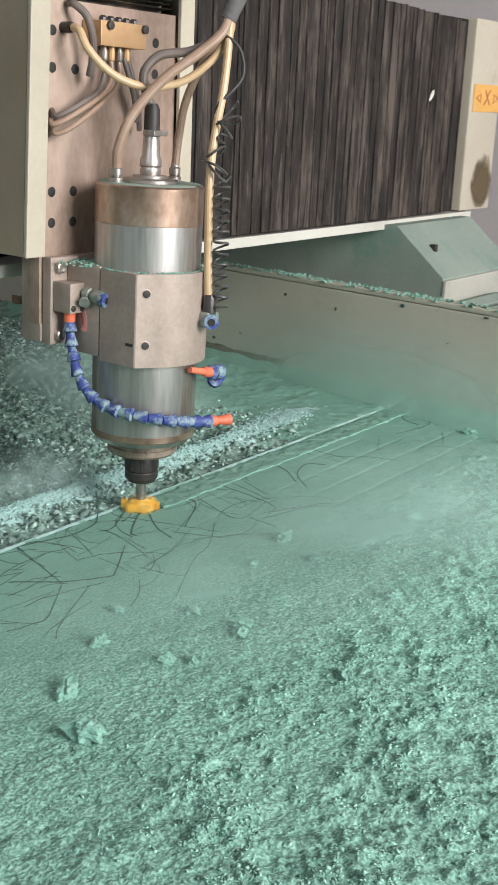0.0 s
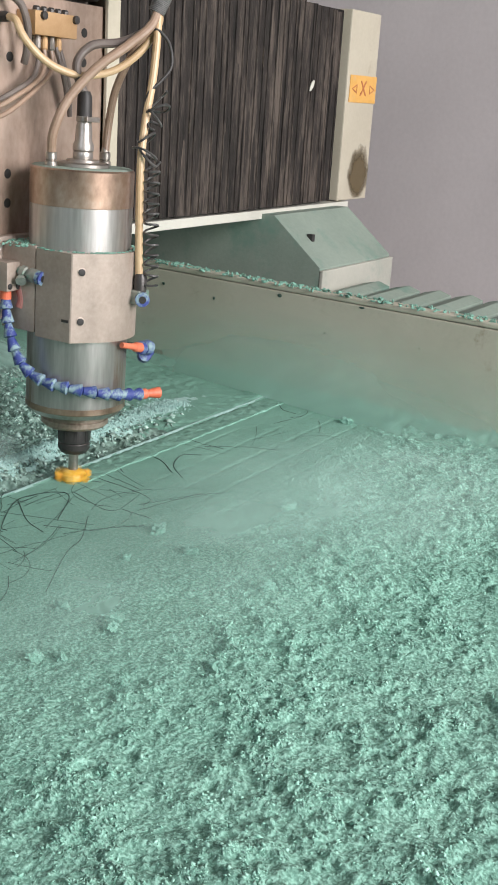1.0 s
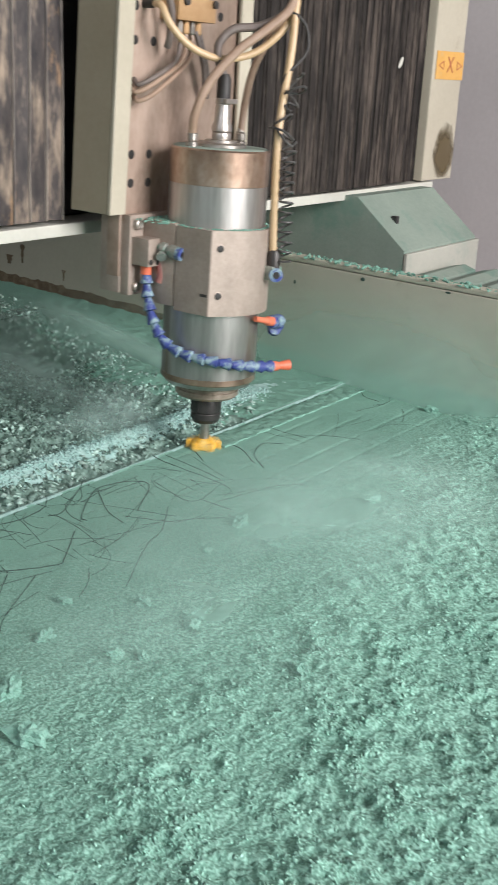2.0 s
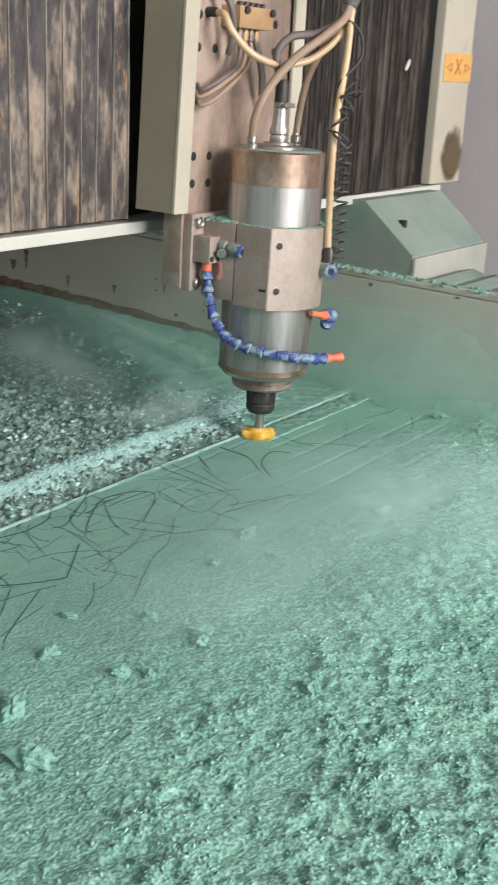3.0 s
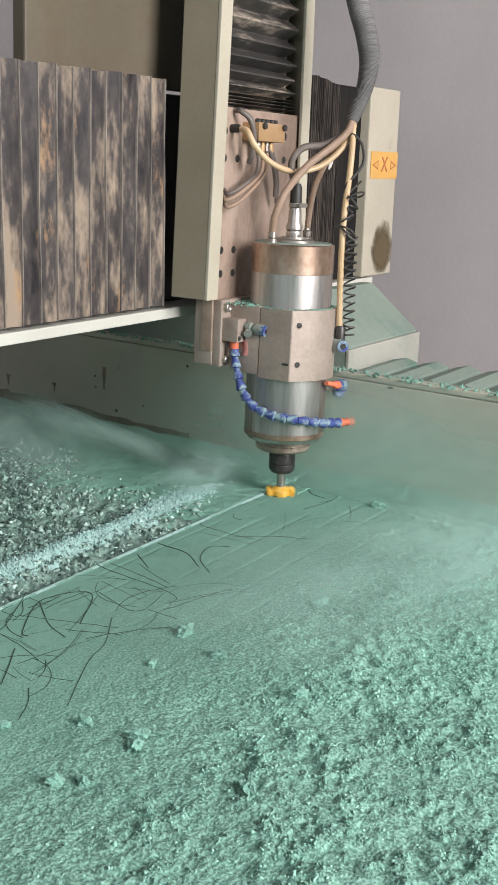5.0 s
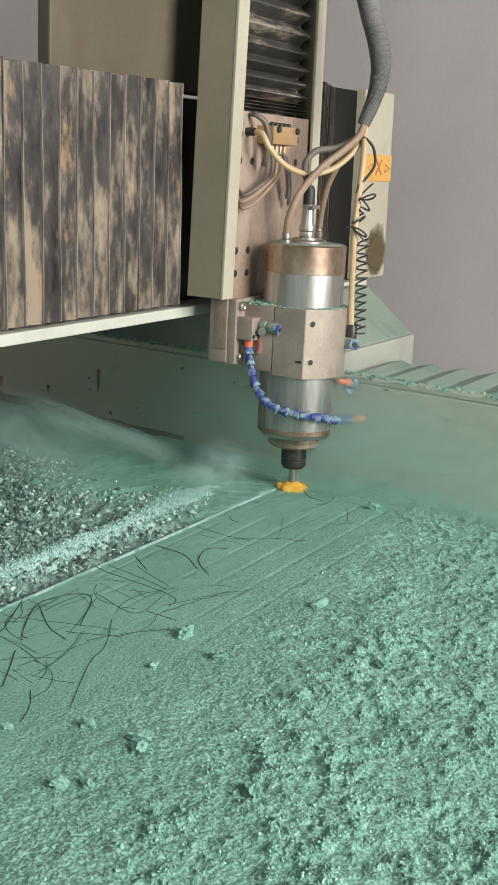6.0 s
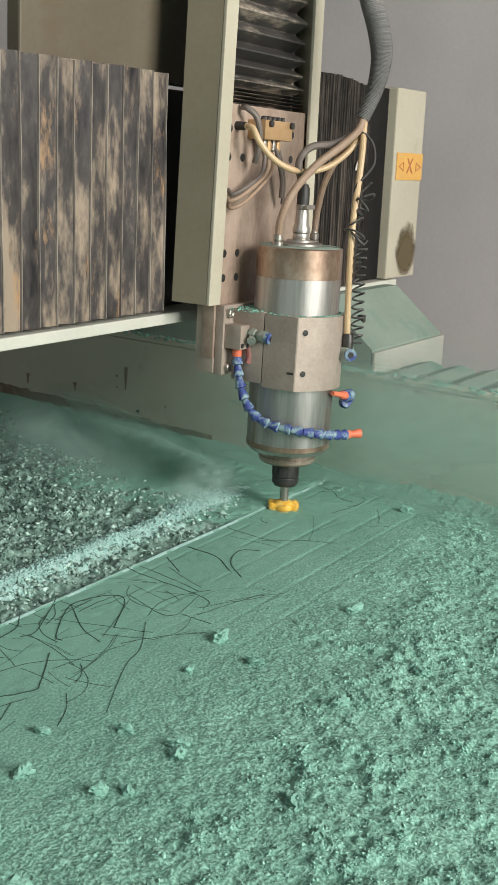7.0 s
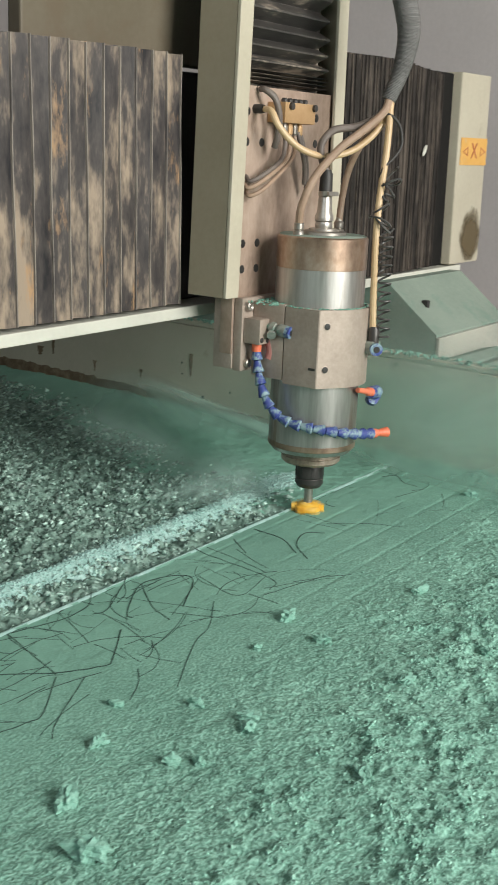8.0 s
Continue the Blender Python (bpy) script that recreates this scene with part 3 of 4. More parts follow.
def strands():
    """Thin dark swarf hairs that lie curled on the milled strip."""
    rnd = random.Random(17)
    bm = bmesh.new()

    def lay(pts, r):
        line = glide(pts, 7)
        xs, ys = np.array([q.x for q in line]), np.array([q.y for q in line])
        for q, z in zip(line, bed_height(xs, ys)):
            q.z = float(z) + r * 0.4
        sweep(bm, line, r, 5)

    # the longer hairs, each as the places it passes
    for r, *way in ((0.7, (0.165, 0.002), (0.144, -0.009), (0.085, -0.041), (0.066, -0.037)), (0.8, (0.144, -0.101), (0.214, -0.06), (0.211, -0.035), (0.165, -0.021), (0.093, -0.063), (0.085, -0.078)),
                    (0.7, (0.165, -0.021), (0.123, -0.074), (0.107, -0.112)), (0.5, (0.229, -0.055), (0.209, -0.129), (0.278, -0.121)), (0.8, (0.105, 0.002), (0.077, -0.018), (0.034, -0.021), (-0.024, -0.005)),
                    (0.6, (-0.028, -0.003), (-0.063, -0.109)), (0.6, (0.179, -0.118), (0.12, -0.156), (0.077, -0.17), (-0.008, -0.216)), (0.9, (0.055, -0.088), (-0.001, -0.127), (-0.02, -0.133), (-0.06, -0.107), (-0.097, -0.067)),
                    (0.7, (-0.067, -0.113), (-0.126, -0.155), (-0.145, -0.156), (-0.173, -0.15)), (0.6, (-0.05, -0.135), (-0.13, -0.176), (-0.153, -0.194)), (0.9, (0.411, -0.01), (0.403, -0.061), (0.37, -0.105)),
                    (0.8, (0.459, -0.093), (0.442, -0.072), (0.397, -0.088), (0.362, -0.127)), (0.8, (0.362, -0.012), (0.329, -0.055)), (0.6, (0.296, 0.001), (0.277, -0.129), (0.247, -0.148)), (0.6, (-0.004, -0.163), (-0.027, -0.183), (-0.057, -0.199)),
                    (0.6, (0.738, -0.088), (0.745, -0.060), (0.768, -0.037), (0.75, -0.02))):
        lay([(x, y, 0) for x, y in way], r * 0.00075)
    for k in range(110):
        x, y = -0.20 + 0.52 * rnd.random() ** 1.4, -0.005 - 0.19 * rnd.random() ** 1.1
        if k > 96:
            x = rnd.uniform(0.45, 0.72)
        a, l, bend = rnd.choice((rnd.uniform(-0.5, 0.4), rnd.uniform(1.1, 2.2))), rnd.uniform(0.03, 0.12), rnd.choice((rnd.uniform(-0.4, 0.4), rnd.uniform(-1.8, 1.8)))
        pts = []
        for j in range(5):
            pts.append((x, min(y, -0.004), 0))
            x, y, a = x + l / 4 * math.cos(a), y + l / 4 * math.sin(a), a + bend / 4
        lay(pts, rnd.uniform(0.00018, 0.00042))
    hair = tagged(part("swarf_strands", bm, "strand", None, "thin dark swarf hairs curled on the milled resin"), category="swarf", kind="stuff")
    hair.matrix_basis = BED


strands()


def uncut_lip():
    """The last strip of raw resin ahead of the tool, in short pieces that the tool takes away one by one."""
    lip = thing("uncut_lip", "raw green resin lip waiting for the cutter", "resin strip")
    lip.matrix_basis = BED
    pieces, k, step = [], 0, 0.024
    while 0.15 + step * k < 0.82:
        x0 = 0.15 + step * k
        xs, ys = np.linspace(0, step, 9), np.linspace(-0.043, 0.006, 20)
        X, Y = np.meshgrid(xs, ys, indexing="ij")
        Z = 0.0010 + 0.0042 * (fbm(X + x0, Y, 0.008, 3, 201) - 0.35) - 0.004 * smoothstep(-0.012, 0.006, Y)
        edge = -0.043 + 0.008 * (fbm(X + x0, 0 * Y, 0.02, 3, 211) - 0.5)
        Y = np.where(Y <= -0.0429, edge, Y)
        bm = bmesh.new()
        vs = [[bm.verts.new((X[i, j], Y[i, j], Z[i, j])) for j in range(20)] for i in range(9)]
        low = [bm.verts.new((X[i, 0], Y[i, 0] - 0.001, -0.004)) for i in range(9)]
        for i in range(8):
            f = bm.faces.new((vs[i][0], vs[i + 1][0], low[i + 1], low[i]))
            f.material_index = 1
            for j in range(19):
                f = bm.faces.new((vs[i][j], vs[i + 1][j], vs[i + 1][j + 1], vs[i][j + 1]))
                f.material_index = 1 if j == 0 else 0
        ob = part("piece", bm, "raw", lip, "", 50)
        ob.data.materials.append(M["lump"])
        pieces.append((x0, ob))
        k += 1
    return pieces


LIP = uncut_lip()


def tray_wall():
    w = thing("tray_wall", "grey painted tray wall with green dust on its rim", "tray wall", kind="structure")
    skew = Matrix.Translation((0.895, 0, 0)) @ Matrix.Rotation(math.atan(-0.085), 4, "Z")
    part("panel", boxed(0.0, 0.012, -1.9, 1.9, -0.2, 0.160, 0.002, skew), "tray", w)
    part("rim", boxed(0.0, 0.030, -1.9, 1.9, 0.161, 0.171, 0.003, skew), "tray", w)
    rnd = random.Random(4)
    bm = bmesh.new()
    for k in range(900):
        y = rnd.uniform(-0.6, 1.0)
        r = rnd.uniform(0.001, 0.0032)
        bmesh.ops.create_icosphere(bm, subdivisions=1, radius=r, matrix=skew @ Matrix.LocRotScale((rnd.uniform(-0.002, 0.028), y, 0.171 + r * 0.2), Euler((rnd.random() * 6, rnd.random() * 6, 0)), (1, rnd.uniform(1, 2.6), 0.6)))
    tagged(part("dust_crust", bm, "raw", w, "crust of green dust"), kind="stuff")
    bm = bmesh.new()
    for k in range(16):
        y, z = rnd.uniform(-0.5, 0.6), 0.16 * rnd.random() ** 2.2 + 0.012
        r = rnd.uniform(0.0012, 0.004)
        bmesh.ops.create_icosphere(bm, subdivisions=1, radius=r, matrix=skew @ Matrix.LocRotScale((-0.0005, y, z), None, (0.4, rnd.uniform(0.8, 2.0), rnd.uniform(0.6, 1.4))))
    tagged(part("splash_specks", bm, "strand", w, "dark specks of mud"), kind="stuff")


tray_wall()


def wall_dirt():
    """Rusty mud along the foot of the tray wall and a few dried runs above it."""
    skew = Matrix.Translation((0.895, 0, 0)) @ Matrix.Rotation(math.atan(-0.085), 4, "Z")
    d = thing("wall_dirt", "rusty brown mud dried along the tray wall", "dried mud", kind="structure")

    def patch(name, outline):
        bm = bmesh.new()
        bm.faces.new([bm.verts.new(skew @ Vector((-0.0006, y, z))) for y, z in outline])
        r = bmesh.ops.extrude_face_region(bm, geom=bm.faces[:])
        bmesh.ops.translate(bm, vec=(-0.0006, 0, 0), verts=[v for v in r["geom"] if isinstance(v, bmesh.types.BMVert)])
        part(name, bm, "rust_mud", d)

    ys = np.arange(0.30, 1.15, 0.006)
    tops = 0.004 + 0.018 * smoothstep(0.35, 0.9, ys) * fbm(ys, 0 * ys, 0.09, 4, 301) + 0.010 * fbm(ys, 0 * ys, 0.015, 3, 305)
    patch("mud_line", [(y, -0.03) for y in ys] + [(y, z) for y, z in zip(ys[::-1], tops[::-1])])
    rnd = random.Random(9)
    for y, z0, h, w in ((0.935, 0.048, 0.040, 0.010), (0.52, 0.060, 0.045, 0.007), (0.98, 0.040, 0.020, 0.018), (0.80, 0.030, 0.022, 0.008), (0.66, 0.036, 0.018, 0.006)):
        side = [(w * (0.35 + 0.65 * (k / 7) ** 1.5) * rnd.uniform(0.6, 1.1), z0 + h * k / 7) for k in range(8)]
        patch("dried_run", [(y - a, z) for a, z in side] + [(y + a * rnd.uniform(0.5, 1.0), z) for a, z in side[::-1]])


wall_dirt()


def gantry_foot():
    """The cover over the side carriage on which the beam rides."""
    f = thing("gantry_foot", "sloped cover of the gantry foot under green dust", "machine cover")
    turn = Matrix(((0, 0, 1, 0), (1, 0, 0, 0), (0, 1, 0, 0), (0, 0, 0, 1)))
    part("body", prism(bmesh.new(), [(0.024, 0.10), (0.024, 0.192), (0.125, 0.275), (0.75, 0.275), (0.75, -0.2), (0.024, -0.2)], 1.0, 1.30, turn), "foot", f)
    part("front_panel", boxed(0.999, 1.302, 0.016, 0.0235, 0.0, 0.188, 0.002), "stain_white", f, "dusty white front panel")
    part("bolt", boxed(1.05, 1.062, 0.070, 0.082, 0.228, 0.243, 0.002), "dark", f)
    return f


gantry_foot()


def side_bellows():
    b = thing("side_bellows", "low folded cover beside the tray wall", "bellows")
    for k in range(7):
        y = -0.42 + 0.062 * k
        m = Matrix.Translation((0.99, y, 0.0))
        turn = Matrix(((0, 0, 1, 0), (1, 0, 0, 0), (0, 1, 0, 0), (0, 0, 0, 1)))
        part("pleat", prism(bmesh.new(), [(0, 0.06), (0.008, 0.150), (0.03, 0.1570), (0.058, 0.150), (0.058, 0.06)], 0, 0.18, m @ turn), "foot", b)


side_bellows()


# ---- the beam across the bed ----
def beam():
    b = thing("gantry_beam", "cream painted beam across the milling machine", "gantry beam")
    part("rail", boxed(-1.5, 1.352, 0.150, 0.30, 0.2655, 0.2815, 0.002), "white", b, "white enamelled lower rail")
    part("body", boxed(-1.5, 1.44, 0.20, 0.285, 0.282, 0.60, 0.003), "dark", b)
    end = part("end_plate", boxed(1.30, 1.432, 0.150, 0.285, 0.284, 0.651, 0.003), "cream", b, "cream end plate with an oily stain")
    part("label", boxed(1.3115, 1.4325, 0.1485, 0.1497, 0.4775, 0.5300), "label", end, "orange axis label")
    part("end_panel", boxed(1.13, 1.2985, 0.168, 0.285, 0.284, 0.648, 0.002), "matt_black", b, "black panel beside the bellows")
    # the axis letter between two arrow heads
    cu = bpy.data.curves.new("letter", "FONT")
    cu.body, cu.size, cu.align_x, cu.align_y, cu.extrude = "X", 0.043, "CENTER", "CENTER", 0.0003
    tmp = new("letter_source", cu)
    me = bpy.data.meshes.new_from_object(tmp.evaluated_get(bpy.context.evaluated_depsgraph_get()))
    bpy.data.objects.remove(tmp)
    me.materials.clear()
    me.materials.append(M["print_red"])
    letter = new("letter", me)
    letter.parent = end
    letter.matrix_basis = pose(1.372, 0.1480, 0.5038, 90, 0, 0)
    for s in (-1, 1):
        bm = bmesh.new()
        pts = [(1.372 + s * 0.053, 0.5038), (1.372 + s * 0.029, 0.5130), (1.372 + s * 0.029, 0.4946)]
        inner = [(1.372 + s * 0.0485, 0.5038), (1.372 + s * 0.0308, 0.5100), (1.372 + s * 0.0308, 0.4976)]
        o = [bm.verts.new((x, 0.1481, z)) for x, z in pts]
        i = [bm.verts.new((x, 0.1481, z)) for x, z in inner]
        for k in range(3):
            bm.faces.new((o[k], o[(k + 1) % 3], i[(k + 1) % 3], i[k]))
        r = bmesh.ops.extrude_face_region(bm, geom=bm.faces[:])
        bmesh.ops.translate(bm, vec=(0, -0.0004, 0), verts=[v for v in r["geom"] if isinstance(v, bmesh.types.BMVert)])
        part("arrow_head", bm, "print_red", end)
    part("oil_stain", boxed(1.318, 1.431, 0.1490, 0.1495, 0.288, 0.412), "oil", end, "soft brown oily smear")
    return b


beam()


def pleat_mesh(width, depth, z0, z1, seed, mat, seam):
    """One fold of a bellows: a slightly buckled flap whose fore edge is a doubled, worn seam."""
    rnd = random.Random(seed)
    bm = bmesh.new()
    nz = 16
    ph, am = rnd.uniform(0, 6), rnd.uniform(0.0004, 0.0014)
    top = z1 + rnd.uniform(-0.0018, 0.0018)
    prof = [(-width, depth), (-width * 0.6, depth * 0.55), (-width * 0.2, 0.0045), (-0.0021, 0.0022), (-0.0016, -0.0004), (-0.0004, -0.0006), (0.0003, 0.0012), (0.0, 0.005), (-width * 0.5, depth * 0.6 + 0.003), (-width, depth + 0.003)]
    rows = []
    for k in range(nz + 1):
        z = z0 + (top - z0) * k / nz
        w = am * math.sin(ph + 5.0 * k / nz) + 0.4 * am * math.sin(2.3 * ph + 13.0 * k / nz)
        b = 0.0016 * math.sin(1.7 * ph + 4.0 * k / nz)
        rows.append([bm.verts.new((x + w, y + (b if j in (1, 2) else 0.0), z)) for j, (x, y) in enumerate(prof)])
    for a, b in zip(rows, rows[1:]):
        for j in range(len(prof) - 1):
            f = bm.faces.new((a[j], a[j + 1], b[j + 1], b[j]))
            f.material_index = 1 if seam and j in (3, 4, 5) else 0
    me = bpy.data.meshes.new("pleat")
    bmesh.ops.recalc_face_normals(bm, faces=bm.faces)
    bm.to_mesh(me)
    bm.free()
    me.materials.append(M[mat])
    me.materials.append(M["seam"])
    me.shade_smooth()
    me.set_sharp_from_angle(angle=radians(40))
    return me


LEFT_END, RIGHT_END = -1.25, 1.258
LEFT_FOLDS, RIGHT_FOLDS = 56, 36
JITTER = random.Random(33)
RIGHT_U = [(k + 1 + JITTER.uniform(-0.35, 0.35) * (k < 35)) / 36 for k in range(36)]
left_bellows = thing("left_bellows", "weathered dark bellows with tan wear over the beam", "bellows")
right_bellows = thing("right_bellows", "dusty dark brown bellows over the beam", "bellows")
left_pleats, right_pleats = [], []
for k in range(LEFT_FOLDS):
    ob = new("pleat", pleat_mesh(0.060, 0.020, 0.287, 0.617, k, "bellow_l", True))
    ob.parent = left_bellows
    left_pleats.append(ob)
for k in range(RIGHT_FOLDS):
    bulge = 0.012 * math.sin(math.pi * (k + 0.5) / RIGHT_FOLDS)
    ob = new("pleat", pleat_mesh(0.040, 0.008, 0.287, 0.640 + bulge, 100 + k, "bellow_r", False))
    ob.parent = right_bellows
    right_pleats.append(ob)


bm = bmesh.new()
bmesh.ops.create_icosphere(bm, subdivisions=2, radius=1.0)
bmesh.ops.transform(bm, matrix=Matrix.LocRotScale((-0.006, -0.003, 0.503), Euler((0, radians(35), 0)), (0.0048, 0.003, 0.0125)), verts=bm.verts)
part("stuck_chip", bm, "white", right_pleats[30], "pale chip stuck to the fold", 40)


# ---- the carriage with its spindle ----
def carriage():
    c = thing("spindle_carriage", "beige milling carriage with a clamped steel spindle", "milling head")
    # sheet metal column, drawn in slightly towards its top
    def drawn_in(bm):
        for v in bm.verts:
            v.co.x += (0.028 if v.co.x < 0 else -0.022) * (v.co.z - 0.30)
        return bm

    col = part("column", drawn_in(boxed(-0.1250, -0.121, 0.076, 0.136, 0.300, 1.25, 0.001)), "beige", c)
    part("left_flange", drawn_in(boxed(-0.1255, -0.0970, 0.070, 0.0755, 0.2995, 1.25, 0.0012)), "cream", c)
    part("right_flange", drawn_in(boxed(0.134, 0.160, 0.070, 0.0755, 0.2995, 1.25, 0.0012)), "cream", c)
    part("column", drawn_in(boxed(0.156, 0.160, 0.076, 0.136, 0.300, 1.25, 0.001)), "beige", c)
    part("back_cover", boxed(-0.371, 0.17, 0.200, 0.222, 0.604, 1.25, 0.003), "cover", c, "stained beige rear cover plate, darkened for shade")
    part("column_back", drawn_in(boxed(-0.121, 0.156, 0.120, 0.136, 0.302, 1.25, 0.001)), "dark", c)
    part("screw", turned([(0.006, 0), (0.006, 0.003), (0.003, 0.004)], 12, along((-0.1, 0.2995, 0.705), (-0.1, 0.2, 0.705))), "dark", c)
    # drilled plate
    bm = bmesh.new()
    box(bm, -0.0965, 0.1335, 0.080, 0.100, 0.22, 0.5785, 0.001)
    mp = part("mounting_plate", bm, "plate", c, "stained steel mounting plate", 30)
    # solid black discs, slightly proud, stand in for the shade inside the holes
    for x, z in ((-0.078, 0.506), (-0.043, 0.506), (-0.078, 0.371), (-0.078, 0.336), (0.093, 0.544), (-0.078, 0.545), (0.093, 0.508), (-0.044, 0.371), (-0.044, 0.336), (0.128, 0.371)):
        part("bolt_hole", turned([(0.0058, -0.004), (0.0058, 0.0004), (0.0052, 0.0006)], 16, along((x, 0.0800, z), (x, 0.0, z))), "black", mp, smooth=30)
    # folded cover above the plate
    zb = part("z_bellows", boxed(-0.090, 0.128, 0.104, 0.116, 0.58, 1.25), "bellow_z", c)
    z, k = 0.583, 0
    while z < 1.2:
        h = 0.006 + 0.024 * min(1, k / 8) if k > 3 else 0.005
        bm = bmesh.new()
        turn = Matrix(((0, 0, 1, 0), (1, 0, 0, 0), (0, 1, 0, 0), (0, 0, 0, 1)))
        prism(bm, [(0.104, z), (0.083, z + h * 0.42), (0.0825, z + h * 0.52), (0.104, z + h * 0.98)], -0.088, 0.124 - 0.004 * (k % 2), turn)
        part("fold", bm, "bellow_z", zb)
        z += h
        k += 1
    # mounting block and clamp
    part("mounting_block", boxed(-0.092, 0.100, 0.066, 0.0795, 0.197, 0.2985, 0.0015), "block", c, "machined steel mounting block", 30)
    part("backing_block", boxed(-0.0945, 0.100, 0.0800, 0.112, 0.199, 0.2975, 0.0012), "block", c, "", 30)
    part("clamp_rear", boxed(-0.0665, 0.066, 0.0135, 0.0655, 0.189, 0.2935, 0.0012), "block", c, "", 30)
    R2 = 0.0722
    out = [(-0.0665, 0.0118), (-0.0665, -0.0415), (-0.0655, -0.0432)]
    a0, a1 = math.atan2(-0.0545, -0.0474), math.atan2(-0.030, 0.0655)
    out += [(R2 * math.cos(a0 + (a1 - a0) * k / 24), R2 * math.sin(a0 + (a1 - a0) * k / 24)) for k in range(25)]
    out += [(0.0690, -0.026), (0.0690, 0.0118)]
    clamp = part("clamp_front", prism(bmesh.new(), out, 0.185, 0.2915), "block", c, "rounded front half of the clamp", 25)
    for x, z in ((-0.0560, 0.270), (-0.0560, 0.211)):
        m = along((x, -0.0492, z), (x - 0.53, -0.0492 - 0.85, z))
        hole = part("bolt_hole", turned([(0.0054, -0.004), (0.0054, 0.0003), (0.0048, 0.0005)], 18, m), "block", clamp, smooth=30)
        part("bolt_head", turned([(0.0044, -0.003), (0.0044, 0.0009), (0.0036, 0.0011)], 18, m), "black", hole, smooth=30)
    part("chipped_corner", boxed(-0.0672, -0.0660, -0.0400, -0.0290, 0.209, 0.2125, 0.0005), "dark", clamp)
    rnd = random.Random(12)
    bm = bmesh.new()
    for k in range(700):
        if rnd.random() < 0.5:
            x, y, z = rnd.uniform(-0.09, 0.09), rnd.uniform(0.018, 0.078), 0.2940
        else:
            a = rnd.uniform(-math.pi, math.pi)
            x, y, z = 0.0665 * math.cos(a), 0.0665 * math.sin(a), 0.2918
            if y > 0.0:
                x = math.copysign(rnd.uniform(0.0625, 0.064), x)
        r = rnd.uniform(0.0007, 0.0022)
        bmesh.ops.create_icosphere(bm, subdivisions=1, radius=r, matrix=Matrix.LocRotScale((x, y, z), Euler((rnd.random() * 6, 0, rnd.random() * 6)), (1.6, 1, 0.55)))
    tagged(part("ledge_dust", bm, "raw", c, "green dust on the ledges"), kind="stuff")
    # spindle
    R = 0.0625
    sp = part("spindle_body", turned([(R - 0.006, 0.083), (R, 0.090), (R, 0.342), (R - 0.0005, 0.3425)], 72), "steel", c, "scratched steel spindle body", 30)
    part("spindle_cap", turned([(R - 0.001, 0.342), (R + 0.0004, 0.3425), (R + 0.0004, 0.384), (R - 0.0015, 0.386), (0.001, 0.386)], 72), "copper", sp, "rust tinted cap", 30)
    part("cap_dust", turned([(R - 0.002, 0.3858), (R - 0.004, 0.3872), (0.03, 0.3868), (0.001, 0.3866)], 48), "foot", sp, "thin green dust", 40)
    part("nose_ring", turned([(R - 0.0065, 0.0845), (R - 0.012, 0.0825), (0.0435, 0.082), (0.0435, 0.0765), (0.0415, 0.076), (0.0415, 0.074), (0.0428, 0.0735), (0.0425, 0.067), (0.039, 0.0635), (0.01, 0.0635)], 60), "collar", sp, "scaled steel nose ring", 30)
    part("spindle_shoulder", turned([(R - 0.0005, 0.098), (R + 0.0005, 0.0975), (R + 0.0005, 0.0905), (R - 0.0062, 0.0832)], 72), "copper", sp, "", 30)
    # tool
    tool = part("collet_nut", turned([(0.012, 0.066), (0.0190, 0.0645), (0.0205, 0.060), (0.0205, 0.041), (0.0195, 0.0395), (0.0205, 0.038), (0.0205, 0.031), (0.017, 0.0255), (0.006, 0.0250)], 40), "dark", c, "black collet nut", 30)
    for k in range(8):
        a = 2 * math.pi * k / 8
        part("wrench_slot", boxed(0.0185, 0.0209, -0.0022, 0.0022, 0.042, 0.0565, 0.0004, Matrix.Rotation(a, 4, "Z")), "black", tool)
    cut = turned([(0.0065, 0.0268), (0.0065, -0.002), (0.003, -0.003)], 24)
    part("shank", cut, "chrome", c, "steel tool shank", 30)
    bm = bmesh.new()
    lathe(bm, [(0.0068, 0.0010), (0.012, -0.0006), (0.0165, -0.003), (0.0185, -0.007), (0.018, -0.0115), (0.014, -0.0138), (0.002, -0.0142)], 40)
    cutter = part("cutter", bm, "cutter", c, "spinning yellow face cutter", 40)
    for k in range(6):
        part("tooth", boxed(0.016, 0.0242, -0.0022, 0.0030, -0.0125, -0.002, 0.0006, Matrix.Rotation(2 * math.pi * k / 6, 4, "Z")), "cutter", cutter)
    # top connector and fittings
    part("connector_base", turned([(0.032, 0.386), (0.032, 0.3895), (0.029, 0.391), (0.02, 0.3915), (0.02, 0.394), (0.004, 0.394)], 40, pose(0.0, 0.0, 0.001)), "chrome", c, "", 30)
    con = part("connector", turned([(0.82 * r, z) for r, z in ((0.0125, 0.393), (0.0145, 0.397), (0.0145, 0.402), (0.0135, 0.404), (0.0155, 0.406), (0.0155, 0.412), (0.0125, 0.417), (0.0118, 0.433), (0.0105, 0.438), (0.0120, 0.439), (0.0120, 0.445), (0.008, 0.446))], 32, pose(0, 0, 0)), "chrome", c, "nickel plated cable connector", 30)
    part("clamp_screw", boxed(-0.011, 0.013, -0.0135, -0.009, 0.439, 0.445, 0.001), "chrome", con)
    part("cable_boot", turned([(0.0092, 0.445), (0.0088, 0.468), (0.006, 0.474)], 20, pose(0, 0, 0)), "black", con, "", 40)
